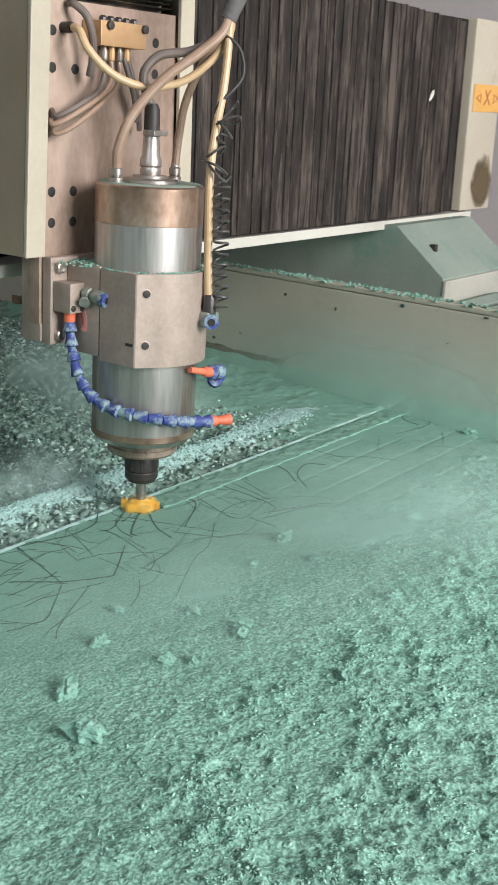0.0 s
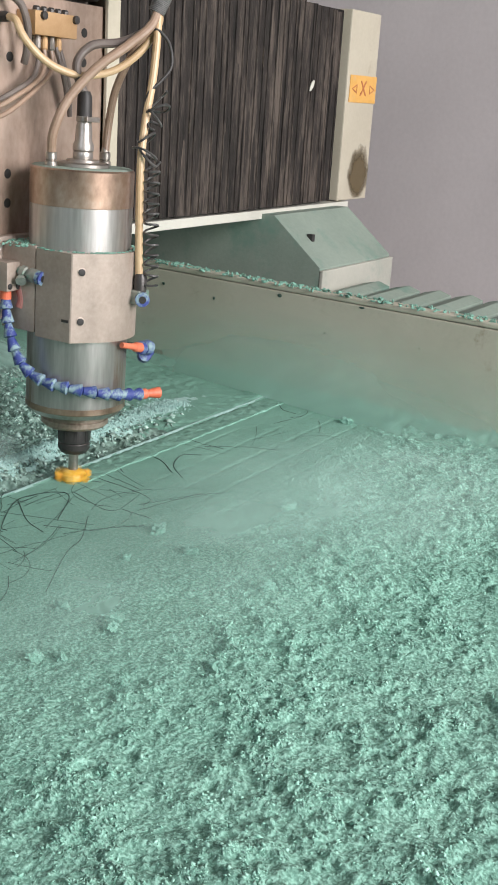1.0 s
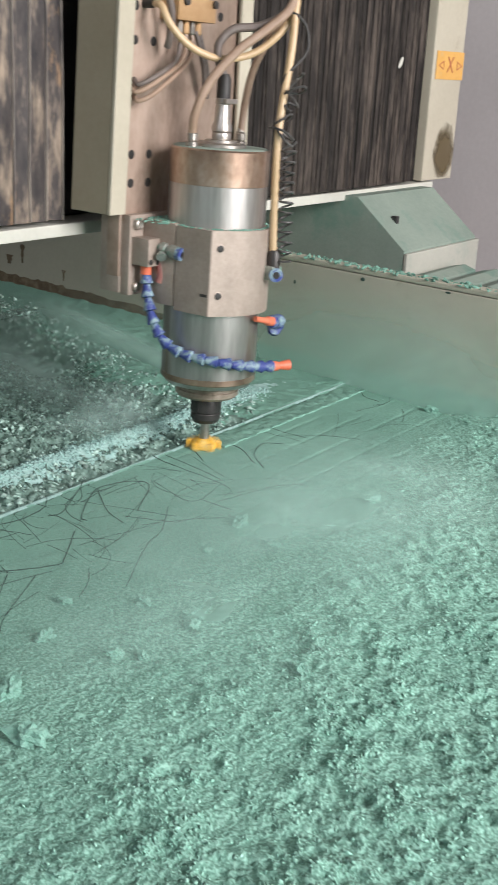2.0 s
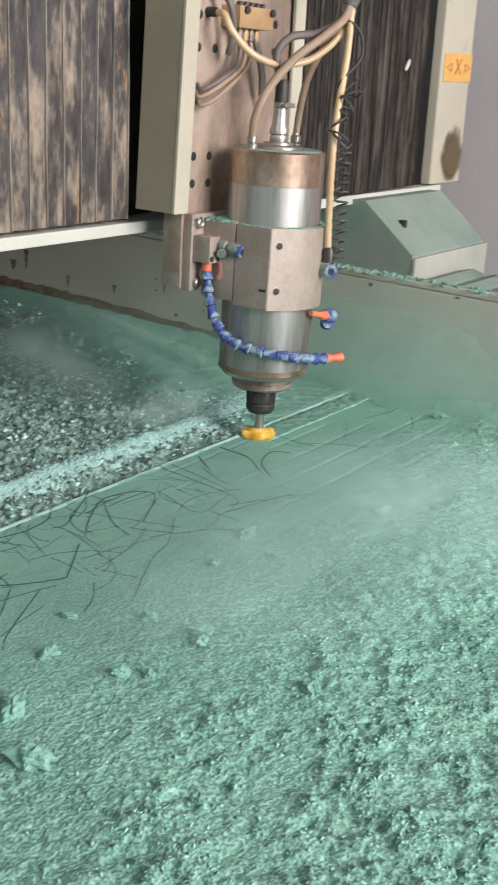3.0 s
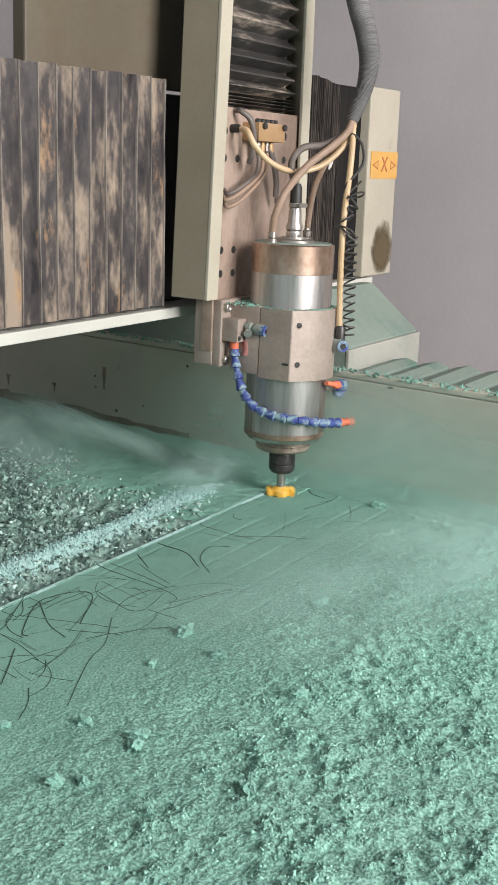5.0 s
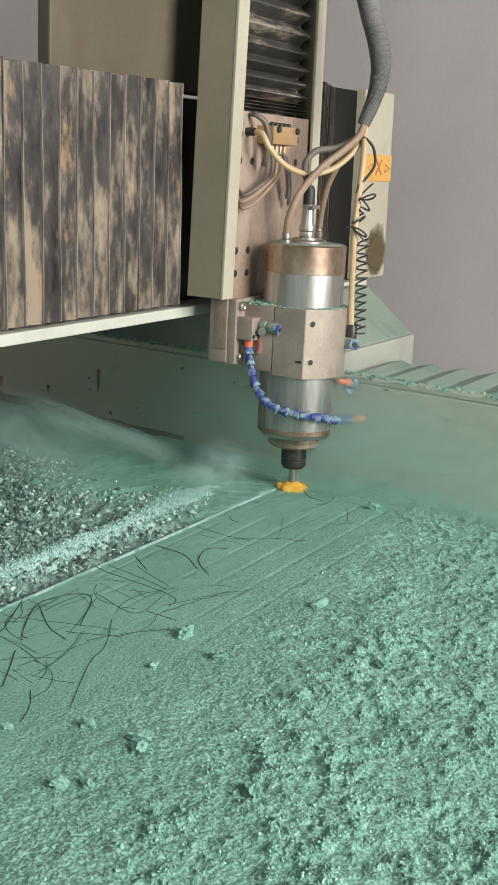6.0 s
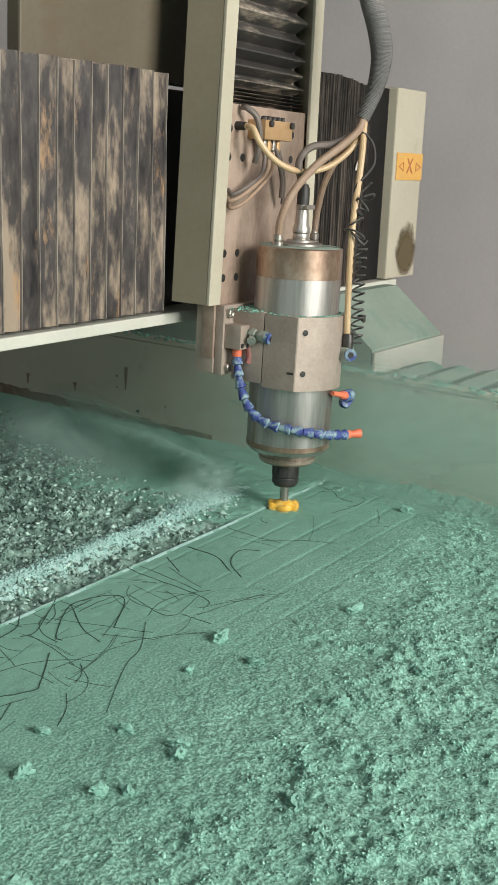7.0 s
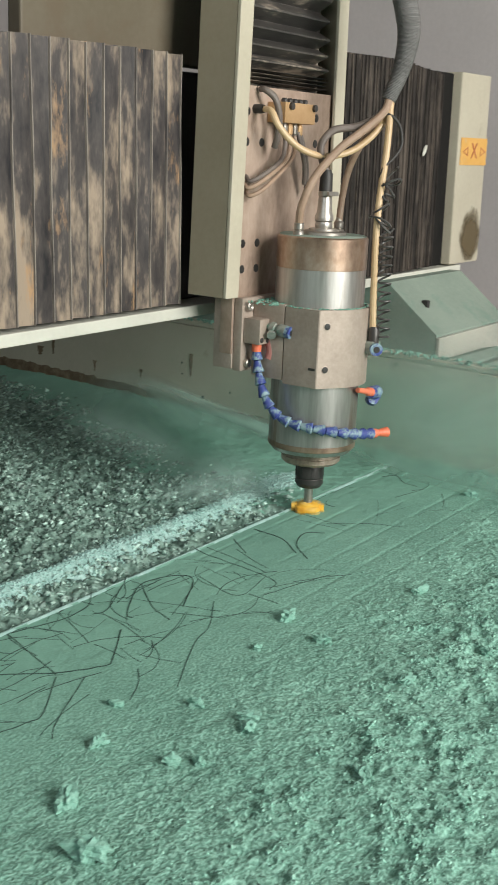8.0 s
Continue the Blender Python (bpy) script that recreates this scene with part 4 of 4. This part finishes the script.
    for x, y in ((-0.044, 0.012), (0.050, 0.006)):
        f = part("hose_fitting", turned([(0.0075, 0.386), (0.0075, 0.392), (0.0055, 0.393), (0.0068, 0.395), (0.0068, 0.402), (0.005, 0.404), (0.004, 0.409)], 6 * 3, pose(x, y, 0)), "chrome", c, "", 30)
    return c, cutter


CARRIAGE, CUTTER = carriage()


def hoses(c):
    """Hoses, cables and the coiled tube that ride with the carriage."""
    gather = (0.065, -0.055, 0.575)
    part("coolant_hose", tube([(-0.044, 0.012, 0.400), (-0.046, 0.008, 0.425), (-0.034, -0.002, 0.462), (-0.006, -0.020, 0.500), (0.025, -0.040, 0.528), (0.050, -0.054, 0.552), gather], 0.0056), "tube", c, "brown coolant hose")
    part("coolant_hose", tube([(0.050, 0.006, 0.400), (0.053, 0.004, 0.440), (0.052, -0.006, 0.480), (0.052, -0.028, 0.520), (0.058, -0.048, 0.550), gather], 0.0048), "tube", c, "brown coolant hose")
    part("air_tube", tube([(-0.064, 0.062, 0.549), (-0.068, 0.048, 0.545), (-0.066, 0.038, 0.528), (-0.050, 0.026, 0.508), (-0.030, 0.014, 0.496), (-0.003, 0.000, 0.491), (0.026, -0.022, 0.500), (0.050, -0.042, 0.524), (0.066, -0.054, 0.555), gather], 0.0045), "amber", c, "amber air tube")
    part("power_cable", tube([(0.0, 0.0, 0.470), (-0.008, 0.004, 0.488), (-0.010, 0.004, 0.508), (0.004, -0.006, 0.526), (0.030, -0.026, 0.532), (0.050, -0.044, 0.545), (0.062, -0.056, 0.560)], 0.0052), "grey_tube", c, "dark power cable")
    drop = glide([gather, (0.055, -0.061, 0.530), (0.046, -0.064, 0.490), (0.029, -0.069, 0.445), (0.018, -0.073, 0.397), (0.019, -0.0745, 0.317), (0.0215, -0.0760, 0.262)], 14)
    part("drop_tube", sweep(bmesh.new(), drop, 0.0048), "amber", c, "amber tube down to the clamp")
    # coiled black tube, tangled above and even below
    line, n, top, knot, foot_z = [], 1100, 0.472, 0.398, 0.250
    for k in range(n):
        u = k / (n - 1)
        if u < 0.36:
            # large slack loops that lean this way and that
            v = u / 0.36
            a, r, z = 2 * math.pi * 6.0 * v, 0.0095 + 0.0045 * math.sin(9.4 * v + 0.6), top + (knot - top) * v
            lean, side = 0.9 * math.sin(11.0 * v + 1.0), 0.0075 + 0.0055 * math.sin(7.0 * v)
        else:
            v = (u - 0.36) / 0.64
            a, r, z = 2 * math.pi * (6.0 + 12 * v), 0.0084 - 0.0005 * v, knot + (foot_z - knot) * v
            lean, side = 0.25 + 0.1 * math.sin(20 * v), 0.0145
        q = min(drop, key=lambda p: abs(p.z - z))
        across, depth = r * math.cos(a), r * math.sin(a)
        line.append(Vector((q.x + 0.53 * (side + across) + 0.85 * depth, q.y - 0.85 * (side + across) + 0.53 * depth, z + lean * across)))
    part("coiled_tube", sweep(bmesh.new(), line, 0.0015, 6), "coil", c, "black coiled air tube")
    part("cable_loop", tube([(0.052, -0.050, 0.552), (0.058, -0.062, 0.548), (0.066, -0.072, 0.534), (0.066, -0.076, 0.510), (0.052, -0.072, 0.492), (0.040, -0.066, 0.480), (0.034, -0.064, 0.466)], 0.0022), "black", c, "black cable loop")
    # corrugated conduit up to the top
    gx, gy, gz = gather
    cond = glide([(gx + 0.53 * a + 0.85 * d, gy - 0.85 * a + 0.53 * d, gz + h) for a, d, h in ((-0.003, 0, -0.006), (0.0095, 0.002, 0.027), (0.0165, 0.004, 0.056), (0.0185, 0.008, 0.087), (0.011, 0.014, 0.123), (-0.004, 0.025, 0.170), (-0.020, 0.04, 0.250), (-0.03, 0.06, 0.50))], 60)
    part("conduit", sweep(bmesh.new(), cond, lambda u: 0.0098 + 0.0064 * min(1.0, u / 0.48) + 0.0006 * math.sin(u * 2 * math.pi * 130), 16), "conduit", c, "grey corrugated conduit", 60)
    part("conduit_mouth", sweep(bmesh.new(), cond[:5], 0.0092, 16), "black", c)
    # lubrication distributor on the plate
    d = part("distributor", boxed(-0.033, 0.043, 0.050, 0.0795, 0.533, 0.560, 0.0015), "brass", c, "brass lubrication distributor", 30)
    for k in range(5):
        part("port_plug", turned([(0.0045, 0.560), (0.0045, 0.564), (0.003, 0.566)], 8, pose(-0.016 + 0.0128 * k, 0.064, 0)), "dark", d)
    for x in (-0.020, 0.038):
        part("screw_head", turned([(0.0048, 0), (0.0048, 0.004), (0.002, 0.0045)], 12, along((x, 0.050, 0.555), (x, 0, 0.555))), "dark", d)
    for k in range(4):
        part("port_fitting", turned([(0.003, 0.516), (0.0048, 0.519), (0.0048, 0.528), (0.0036, 0.5335)], 12, pose(-0.016 + 0.0125 * k, 0.062, 0)), "brass" if k % 2 else "chrome", d)
    for k, (x, ex, ez) in enumerate(((-0.016, -0.084, 0.455), (-0.004, -0.088, 0.446), (0.009, -0.084, 0.436))):
        part("lube_tube", tube([(x, 0.062, 0.520), (x - 0.002, 0.058, 0.504), (x - 0.016, 0.054, 0.484), (ex + 0.022, 0.056, ez + 0.012), (ex, 0.066, ez), (ex + 0.004, 0.078, ez + 0.006)], 0.0030), "tube" if k else "grey_tube", c)
    for k, x in enumerate((0.018, 0.024)):
        part("lube_tube", tube([(x, 0.062, 0.522), (x + 0.006, 0.058, 0.500), (x + 0.016, 0.058, 0.475), (x + 0.026, 0.064, 0.452 - 0.01 * k)], 0.0032), "grey_tube", c)
    part("feed_tube", tube([(-0.058, 0.074, 0.575), (-0.060, 0.064, 0.573), (-0.052, 0.054, 0.562), (-0.044, 0.052, 0.540), (-0.040, 0.056, 0.515), (-0.038, 0.062, 0.500)], 0.0045), "grey_tube", c)
    part("elbow", turned([(0.0062, 0), (0.0062, 0.012), (0.0052, 0.016)], 16, along((-0.062, 0.080, 0.549), (-0.064, 0.05, 0.549))), "dark", c, "", 30)
    # air fitting at the foot of the amber tube
    f = part("push_fitting", turned([(0.0080, 0.244), (0.0080, 0.262), (0.006, 0.266)], 16, pose(0.0225, -0.0775, 0)), "dark", c, "", 30)
    part("valve_body", boxed(0.0125, 0.0345, -0.0830, -0.066, 0.228, 0.246, 0.002), "fitting", f)
    part("blue_ring", turned([(0.0085, -0.010), (0.0088, 0.003), (0.0045, 0.0035)], 24, along((0.0155, -0.0865, 0.236), (-0.0295, -0.1285, 0.236))), "blue", f, "blue release ring", 30)
    part("ring_bore", turned([(0.0045, -0.004), (0.0045, 0.0042)], 16, along((0.0155, -0.0865, 0.236), (-0.0295, -0.1285, 0.236))), "black", f)


hoses(CARRIAGE)


def coolant_gear(c):
    """Valve, jointed blue coolant lines and their orange nozzles."""
    v = part("valve_block", boxed(-0.088, -0.062, 0.038, 0.0655, 0.237, 0.272, 0.0015), "block", c, "steel coolant valve block", 30)
    for z in (0.287, 0.208):
        part("cap_screw", turned([(0.0066, -0.002), (0.0066, 0.006), (0.005, 0.007), (0.003, 0.005)], 16, along((-0.080, 0.066, z), (-0.080, -1, z))), "chrome", v, "", 30)
    for x, z in ((-0.083, 0.243), (-0.069, 0.242)):
        part("grub_screw", turned([(0.0036, -0.002), (0.0036, 0.001), (0.002, 0.0015)], 12, along((x, 0.038, z), (x, -1, z))), "black", v)
    a, b = Vector((-0.066, 0.040, 0.261)), Vector((-0.0665, 0.0, 0.256))
    part("pipe_fitting", turned([(0.006, -0.004), (0.006, 0.006), (0.0085, 0.007), (0.0085, 0.014), (0.006, 0.015), (0.006, 0.020), (0.0088, 0.021), (0.0088, 0.032)], 16, along(a, b)), "fitting", v, "dusty pipe fitting", 30)
    part("tap", turned([(0.004, 0), (0.004, 0.010), (0.0065, 0.011), (0.0065, 0.015)], 12, along((-0.067, 0.034, 0.258), (-0.085, 0.02, 0.245))), "fitting", v, "", 30)
    part("blue_ring", turned([(0.0084, 0.031), (0.0084, 0.039), (0.0045, 0.040)], 24, along(a, b)), "blue", v, "blue release ring", 30)
    part("ring_bore", turned([(0.0044, 0.03), (0.0044, 0.0405)], 16, along(a, b)), "black", v)
    part("red_sleeve", tube([(-0.064, 0.046, 0.250), (-0.064, 0.040, 0.240), (-0.064, 0.036, 0.226), (-0.066, 0.038, 0.216)], 0.0052), material("dull_red_hose", [(0.20, 0.07, 0.06), (0.30, 0.13, 0.11)], 30, 0.5), v)
    line = part("coolant_line", turned([(0.0068, 0.226), (0.0068, 0.238)], 16, pose(-0.077, 0.050, 0)), "orange", c, "jointed blue coolant line with an orange nozzle")
    pts = glide([(-0.077, 0.050, 0.230), (-0.079, 0.046, 0.208), (-0.081, 0.040, 0.188), (-0.082, 0.032, 0.170), (-0.080, 0.022, 0.152), (-0.074, 0.006, 0.137),
                 (-0.070, -0.016, 0.131), (-0.061, -0.040, 0.128), (-0.042, -0.060, 0.124), (-0.016, -0.073, 0.119), (0.010, -0.079, 0.1155), (0.028, -0.083, 0.1135)], 40)
    length = [0.0]
    for p, q in zip(pts, pts[1:]):
        length.append(length[-1] + (q - p).length)
    n = 15
    for k in range(n):
        s0 = length[-1] * k / n
        i = min(range(len(length)), key=lambda j: abs(length[j] - s0))
        j = min(range(len(length)), key=lambda q: abs(length[q] - s0 - length[-1] / n))
        h = (pts[j] - pts[i]).length
        part("joint", turned([(0.0026, -0.001), (0.0048, 0.0), (0.0060, h * 0.35), (0.0080, h * 0.78), (0.0082, h * 0.88), (0.0060, h * 0.93), (0.0030, h * 1.0)], 18, along(pts[i], pts[j])), "blue", line, "", 35)
    e, tip = pts[-1], Vector((0.050, -0.093, 0.1135))
    bm = turned([(0.0066, -0.002), (0.0066, 0.007), (0.0048, 0.009), (0.0074, 0.026), (0.006, 0.026)], 16, along(e, tip))
    part("nozzle", bm, "orange", line, "orange flared nozzle", 35)
    second = part("coolant_line", turned([(0.0075, -0.008), (0.0100, 0.000), (0.0075, 0.008)], 18, along((0.054, -0.070, 0.168), (0.03, -0.073, 0.170))), "blue", c, "short blue coolant line with an orange nozzle", 35)
    part("joint", turned([(0.0070, 0), (0.0092, 0.006), (0.0070, 0.013)], 18, along((0.045, -0.071, 0.169), (0.02, -0.074, 0.171))), "blue", second, "", 35)
    part("joint", turned([(0.0080, 0), (0.0098, 0.006), (0.0080, 0.013)], 18, along((0.066, -0.064, 0.166), (0.060, -0.060, 0.150))), "blue", second, "", 35)
    part("joint", turned([(0.0080, 0), (0.0098, 0.006), (0.0080, 0.013)], 18, along((0.056, -0.066, 0.157), (0.070, -0.050, 0.150))), "blue", second, "", 35)
    part("nozzle", turned([(0.0062, 0), (0.0062, 0.010), (0.0042, 0.012), (0.0036, 0.036)], 16, along((0.034, -0.074, 0.171), (-0.012, -0.070, 0.181))), "orange", second, "orange nozzle", 35)


coolant_gear(CARRIAGE)


# ---- airborne dust ----
def dust_material(name, strength, scale):
    m = bpy.data.materials.new(name)
    m.use_nodes = True
    t = m.node_tree
    n, link = t.nodes, t.links.new
    n.remove(n["Principled BSDF"])
    co = n.new("ShaderNodeTexCoord")
    grad = n.new("ShaderNodeTexGradient")
    grad.gradient_type = "SPHERICAL"
    link(co.outputs["Object"], grad.inputs[0])
    mp = n.new("ShaderNodeMapping")
    oi = n.new("ShaderNodeObjectInfo")
    sc = n.new("ShaderNodeVectorMath")
    sc.operation = "SCALE"
    sc.inputs[0].default_value = (9.0, 4.0, 6.0)
    link(oi.outputs["Random"], sc.inputs["Scale"])
    link(sc.outputs[0], mp.inputs["Location"])
    link(co.outputs["Object"], mp.inputs[0])
    tex = n.new("ShaderNodeTexNoise")
    tex.inputs["Scale"].default_value, tex.inputs["Detail"].default_value, tex.inputs["Distortion"].default_value = scale, 4, 0.6
    link(mp.outputs[0], tex.inputs["Vector"])
    mr = n.new("ShaderNodeMapRange")
    mr.inputs["From Min"].default_value, mr.inputs["From Max"].default_value = 0.28, 0.66
    mr.inputs["To Min"].default_value, mr.inputs["To Max"].default_value = 0.3 * strength, strength
    link(tex.outputs[0], mr.inputs["Value"])
    mul = n.new("ShaderNodeMath")
    mul.operation = "MULTIPLY"
    soft = n.new("ShaderNodeMapRange")
    soft.interpolation_type = "SMOOTHSTEP"
    soft.inputs["From Max"].default_value = 0.85
    link(grad.outputs["Fac"], soft.inputs["Value"])
    link(soft.outputs[0], mul.inputs[0])
    link(mr.outputs[0], mul.inputs[1])
    dif, tra, both, clear, mix = (n.new(k) for k in ("ShaderNodeBsdfDiffuse", "ShaderNodeBsdfTranslucent", "ShaderNodeMixShader", "ShaderNodeBsdfTransparent", "ShaderNodeMixShader"))
    for k in (dif, tra):
        k.inputs["Color"].default_value = (0.64, 0.88, 0.81, 1)
    link(dif.outputs[0], both.inputs[1])
    link(tra.outputs[0], both.inputs[2])
    link(mul.outputs[0], mix.inputs[0])
    link(clear.outputs[0], mix.inputs[1])
    link(both.outputs[0], mix.inputs[2])
    link(mix.outputs[0], n["Material Output"].inputs["Surface"])
    return m


DUST = dust_material("floating_dust", 0.34, 2.8)
VEIL = dust_material("settling_dust", 0.62, 1.1)


def dust_puff(name, label, sheets, mat):
    """A soft cloud of dust: a few sheets that thin out towards their edges, each (x, y, z, half length, half width, tilt, turn)."""
    c = thing(name, label, "dust cloud", "drifting dust")
    for x, y, z, a, b, tilt, turn in sheets:
        bm = bmesh.new()
        mid = bm.verts.new((0, 0, 0.06))
        rings = []
        for q in (0.25, 0.5, 0.75, 1.0):
            rings.append([bm.verts.new((q * math.cos(2 * math.pi * k / 32), q * math.sin(2 * math.pi * k / 32), 0.06 * (1 - q * q) + 0.03 * q * math.sin(3 * 2 * math.pi * k / 32))) for k in range(32)])
        for k in range(32):
            bm.faces.new((mid, rings[0][k], rings[0][(k + 1) % 32]))
            for r0, r1 in zip(rings, rings[1:]):
                bm.faces.new((r0[k], r1[k], r1[(k + 1) % 32], r0[(k + 1) % 32]))
        ob = part("wisp", bm, mat, c, "", 180)
        ob.matrix_basis = Matrix.LocRotScale((x, y, z), Euler((radians(tilt), 0, radians(turn)), "XYZ"), (a, b, min(a, b)))
    return c


PUFF_A = dust_puff("dust_cloud", "faint pale green dust drifting over the bed", [(0, 0, 0.045, 0.50, 0.24, 2, -18)], DUST)
PUFF_B = dust_puff("dust_cloud", "thick pale green dust billowing over the bed", [(0, 0.02, 0.060, 0.38, 0.21, 8, -24), (0.06, -0.05, 0.075, 0.28, 0.18, 10, -44)], DUST)
WISP = dust_puff("dust_cloud", "small wisp of dust behind the cutter", [(0, 0, 0.03, 0.075, 0.055, 75, -35), (-0.03, 0.03, 0.02, 0.09, 0.05, 10, 0)], DUST)
VEIL_WALL = dust_puff("dust_cloud", "veil of green dust before the tray wall", [(0, 0, 0.0, 0.95, 0.22, 90, 85), (-0.05, -0.12, 0.05, 0.60, 0.20, 90, 80)], VEIL)
VEIL_FAR = dust_puff("dust_cloud", "veil of green dust over the far side of the bed", [(0, 0, 0.04, 0.42, 0.18, 12, 40), (0.05, -0.10, 0.05, 0.30, 0.15, 16, 60)], VEIL)


# ---- motion ----
def right_end(x):
    """Where the last fold stands: the folded pack draws back from the end panel."""
    return RIGHT_END - 0.085 * min(1.0, max(0.0, (x - 0.42) / 0.30))


def motions():
    walk(CARRIAGE, [(t, carriage_pose(x)) for t, x in CARRIAGE_X])
    # the tool turns about its own axis
    walk(CUTTER, [(k / 30, pose(0, 0, 0, 0, 0, -77 * k)) for k in range(241)])
    for x0, ob in LIP:
        # the tool's axis reaches the piece at this time
        centre = 1.0245 * (x0 + 0.012) + 0.0187
        past = [t for t, x in CARRIAGE_X if x > centre + 0.0]
        if not past:
            walk(ob, [(0, pose(x0, 0, 0)), (8, pose(x0, 0, 0))])
            continue
        i = [t for t, x in CARRIAGE_X].index(past[0])
        if i == 0:
            t = 0.0
        else:
            (ta, xa), (tb, xb) = CARRIAGE_X[i - 1], CARRIAGE_X[i]
            t = ta + (tb - ta) * (centre - xa) / (xb - xa)
        if t < 0.2:
            walk(ob, [(0, pose(x0, 0, -0.012)), (8, pose(x0, 0, -0.012))])
        else:
            walk(ob, [(0, pose(x0, 0, 0)), (t - 0.1, pose(x0, 0, 0)), (t + 0.1, pose(x0, 0, -0.012)), (8, pose(x0, 0, -0.012))])
    walk(PUFF_A, [(0, pose(0.06, -0.33, 0.0)), (0.5, pose(0.0, -0.37, 0.0, 0, 0, 6)), (1.0, pose(0.05, -0.34, 0.0, 0, 0, 12)), (1.7, pose(0.04, -0.36, 0.0, 0, 0, 16)),
                  (2.8, pose(0.16, -0.36, 0.0, 0, 0, 12)), (4.0, pose(0.24, -0.36, 0.0, 0, 0, 4)), (5.2, pose(0.42, -0.36, 0.0)), (6.3, pose(0.40, -1.30, 0.05)), (8, pose(0.3, -1.7, 0.08))])
    walk(PUFF_B, [(0, pose(0.22, -0.37, 0.0)), (0.6, pose(-0.10, -0.40, 0.0, 0, 0, 8)), (1.1, pose(0.26, -0.40, 0.0, 0, 0, 12)), (1.7, pose(0.06, -0.32, 0.0, 0, 0, 14)), (2.8, pose(0.16, -0.36, 0.0, 0, 0, 10)), (3.5, pose(0.18, -0.40, 0.0, 0, 0, 4)),
                  (4.2, pose(0.24, -0.45, 0.0, 0, 0, 12)), (4.6, pose(0.26, -0.45, 0.0, 0, 0, 6)), (5.0, pose(0.38, -0.44, 0.0)), (5.2, pose(0.40, -0.46, 0.0)), (6.3, pose(0.45, -1.30, 0.05)), (8, pose(0.3, -1.8, 0.1))])
    walk(WISP, [(t, pose(x - 0.085, 0.085, 0.0 + 0.004 * math.sin(5 * t), 0, 0, 12 * math.sin(2.1 * t))) for t, x in CARRIAGE_X])
    walk(VEIL_WALL, [(0, pose(0.84, 0.05, -0.06)), (1.7, pose(0.84, 0.0, -0.05)), (3.0, pose(0.82, 0.0, -0.005)), (5.2, pose(0.82, -0.05, 0.01)), (6.5, pose(0.82, -0.05, 0.045)), (7.2, pose(0.82, -0.08, 0.055)), (8, pose(0.82, -0.05, 0.035))])
    walk(VEIL_FAR, [(0, pose(0.42, 0.36, 0.01)), (1.7, pose(0.46, 0.36, 0.01)), (3.0, pose(0.54, 0.38, 0.01)), (5.2, pose(0.62, 0.40, 0.01)), (8, pose(0.66, 0.38, 0.01))])
    for k, ob in enumerate(left_pleats):
        u = (k + 1) / LEFT_FOLDS
        walk(ob, [(t, pose(LEFT_END + (x - 0.118 - LEFT_END) * u, 0.150, 0)) for t, x in CARRIAGE_X])
    for k, ob in enumerate(right_pleats):
        u = RIGHT_U[k]
        bow = 0.012 * math.sin(math.pi * u)
        walk(ob, [(t, pose(x + 0.172 + (right_end(x) - x - 0.172) * u, 0.150 - bow, 0)) for t, x in CARRIAGE_X])


motions()
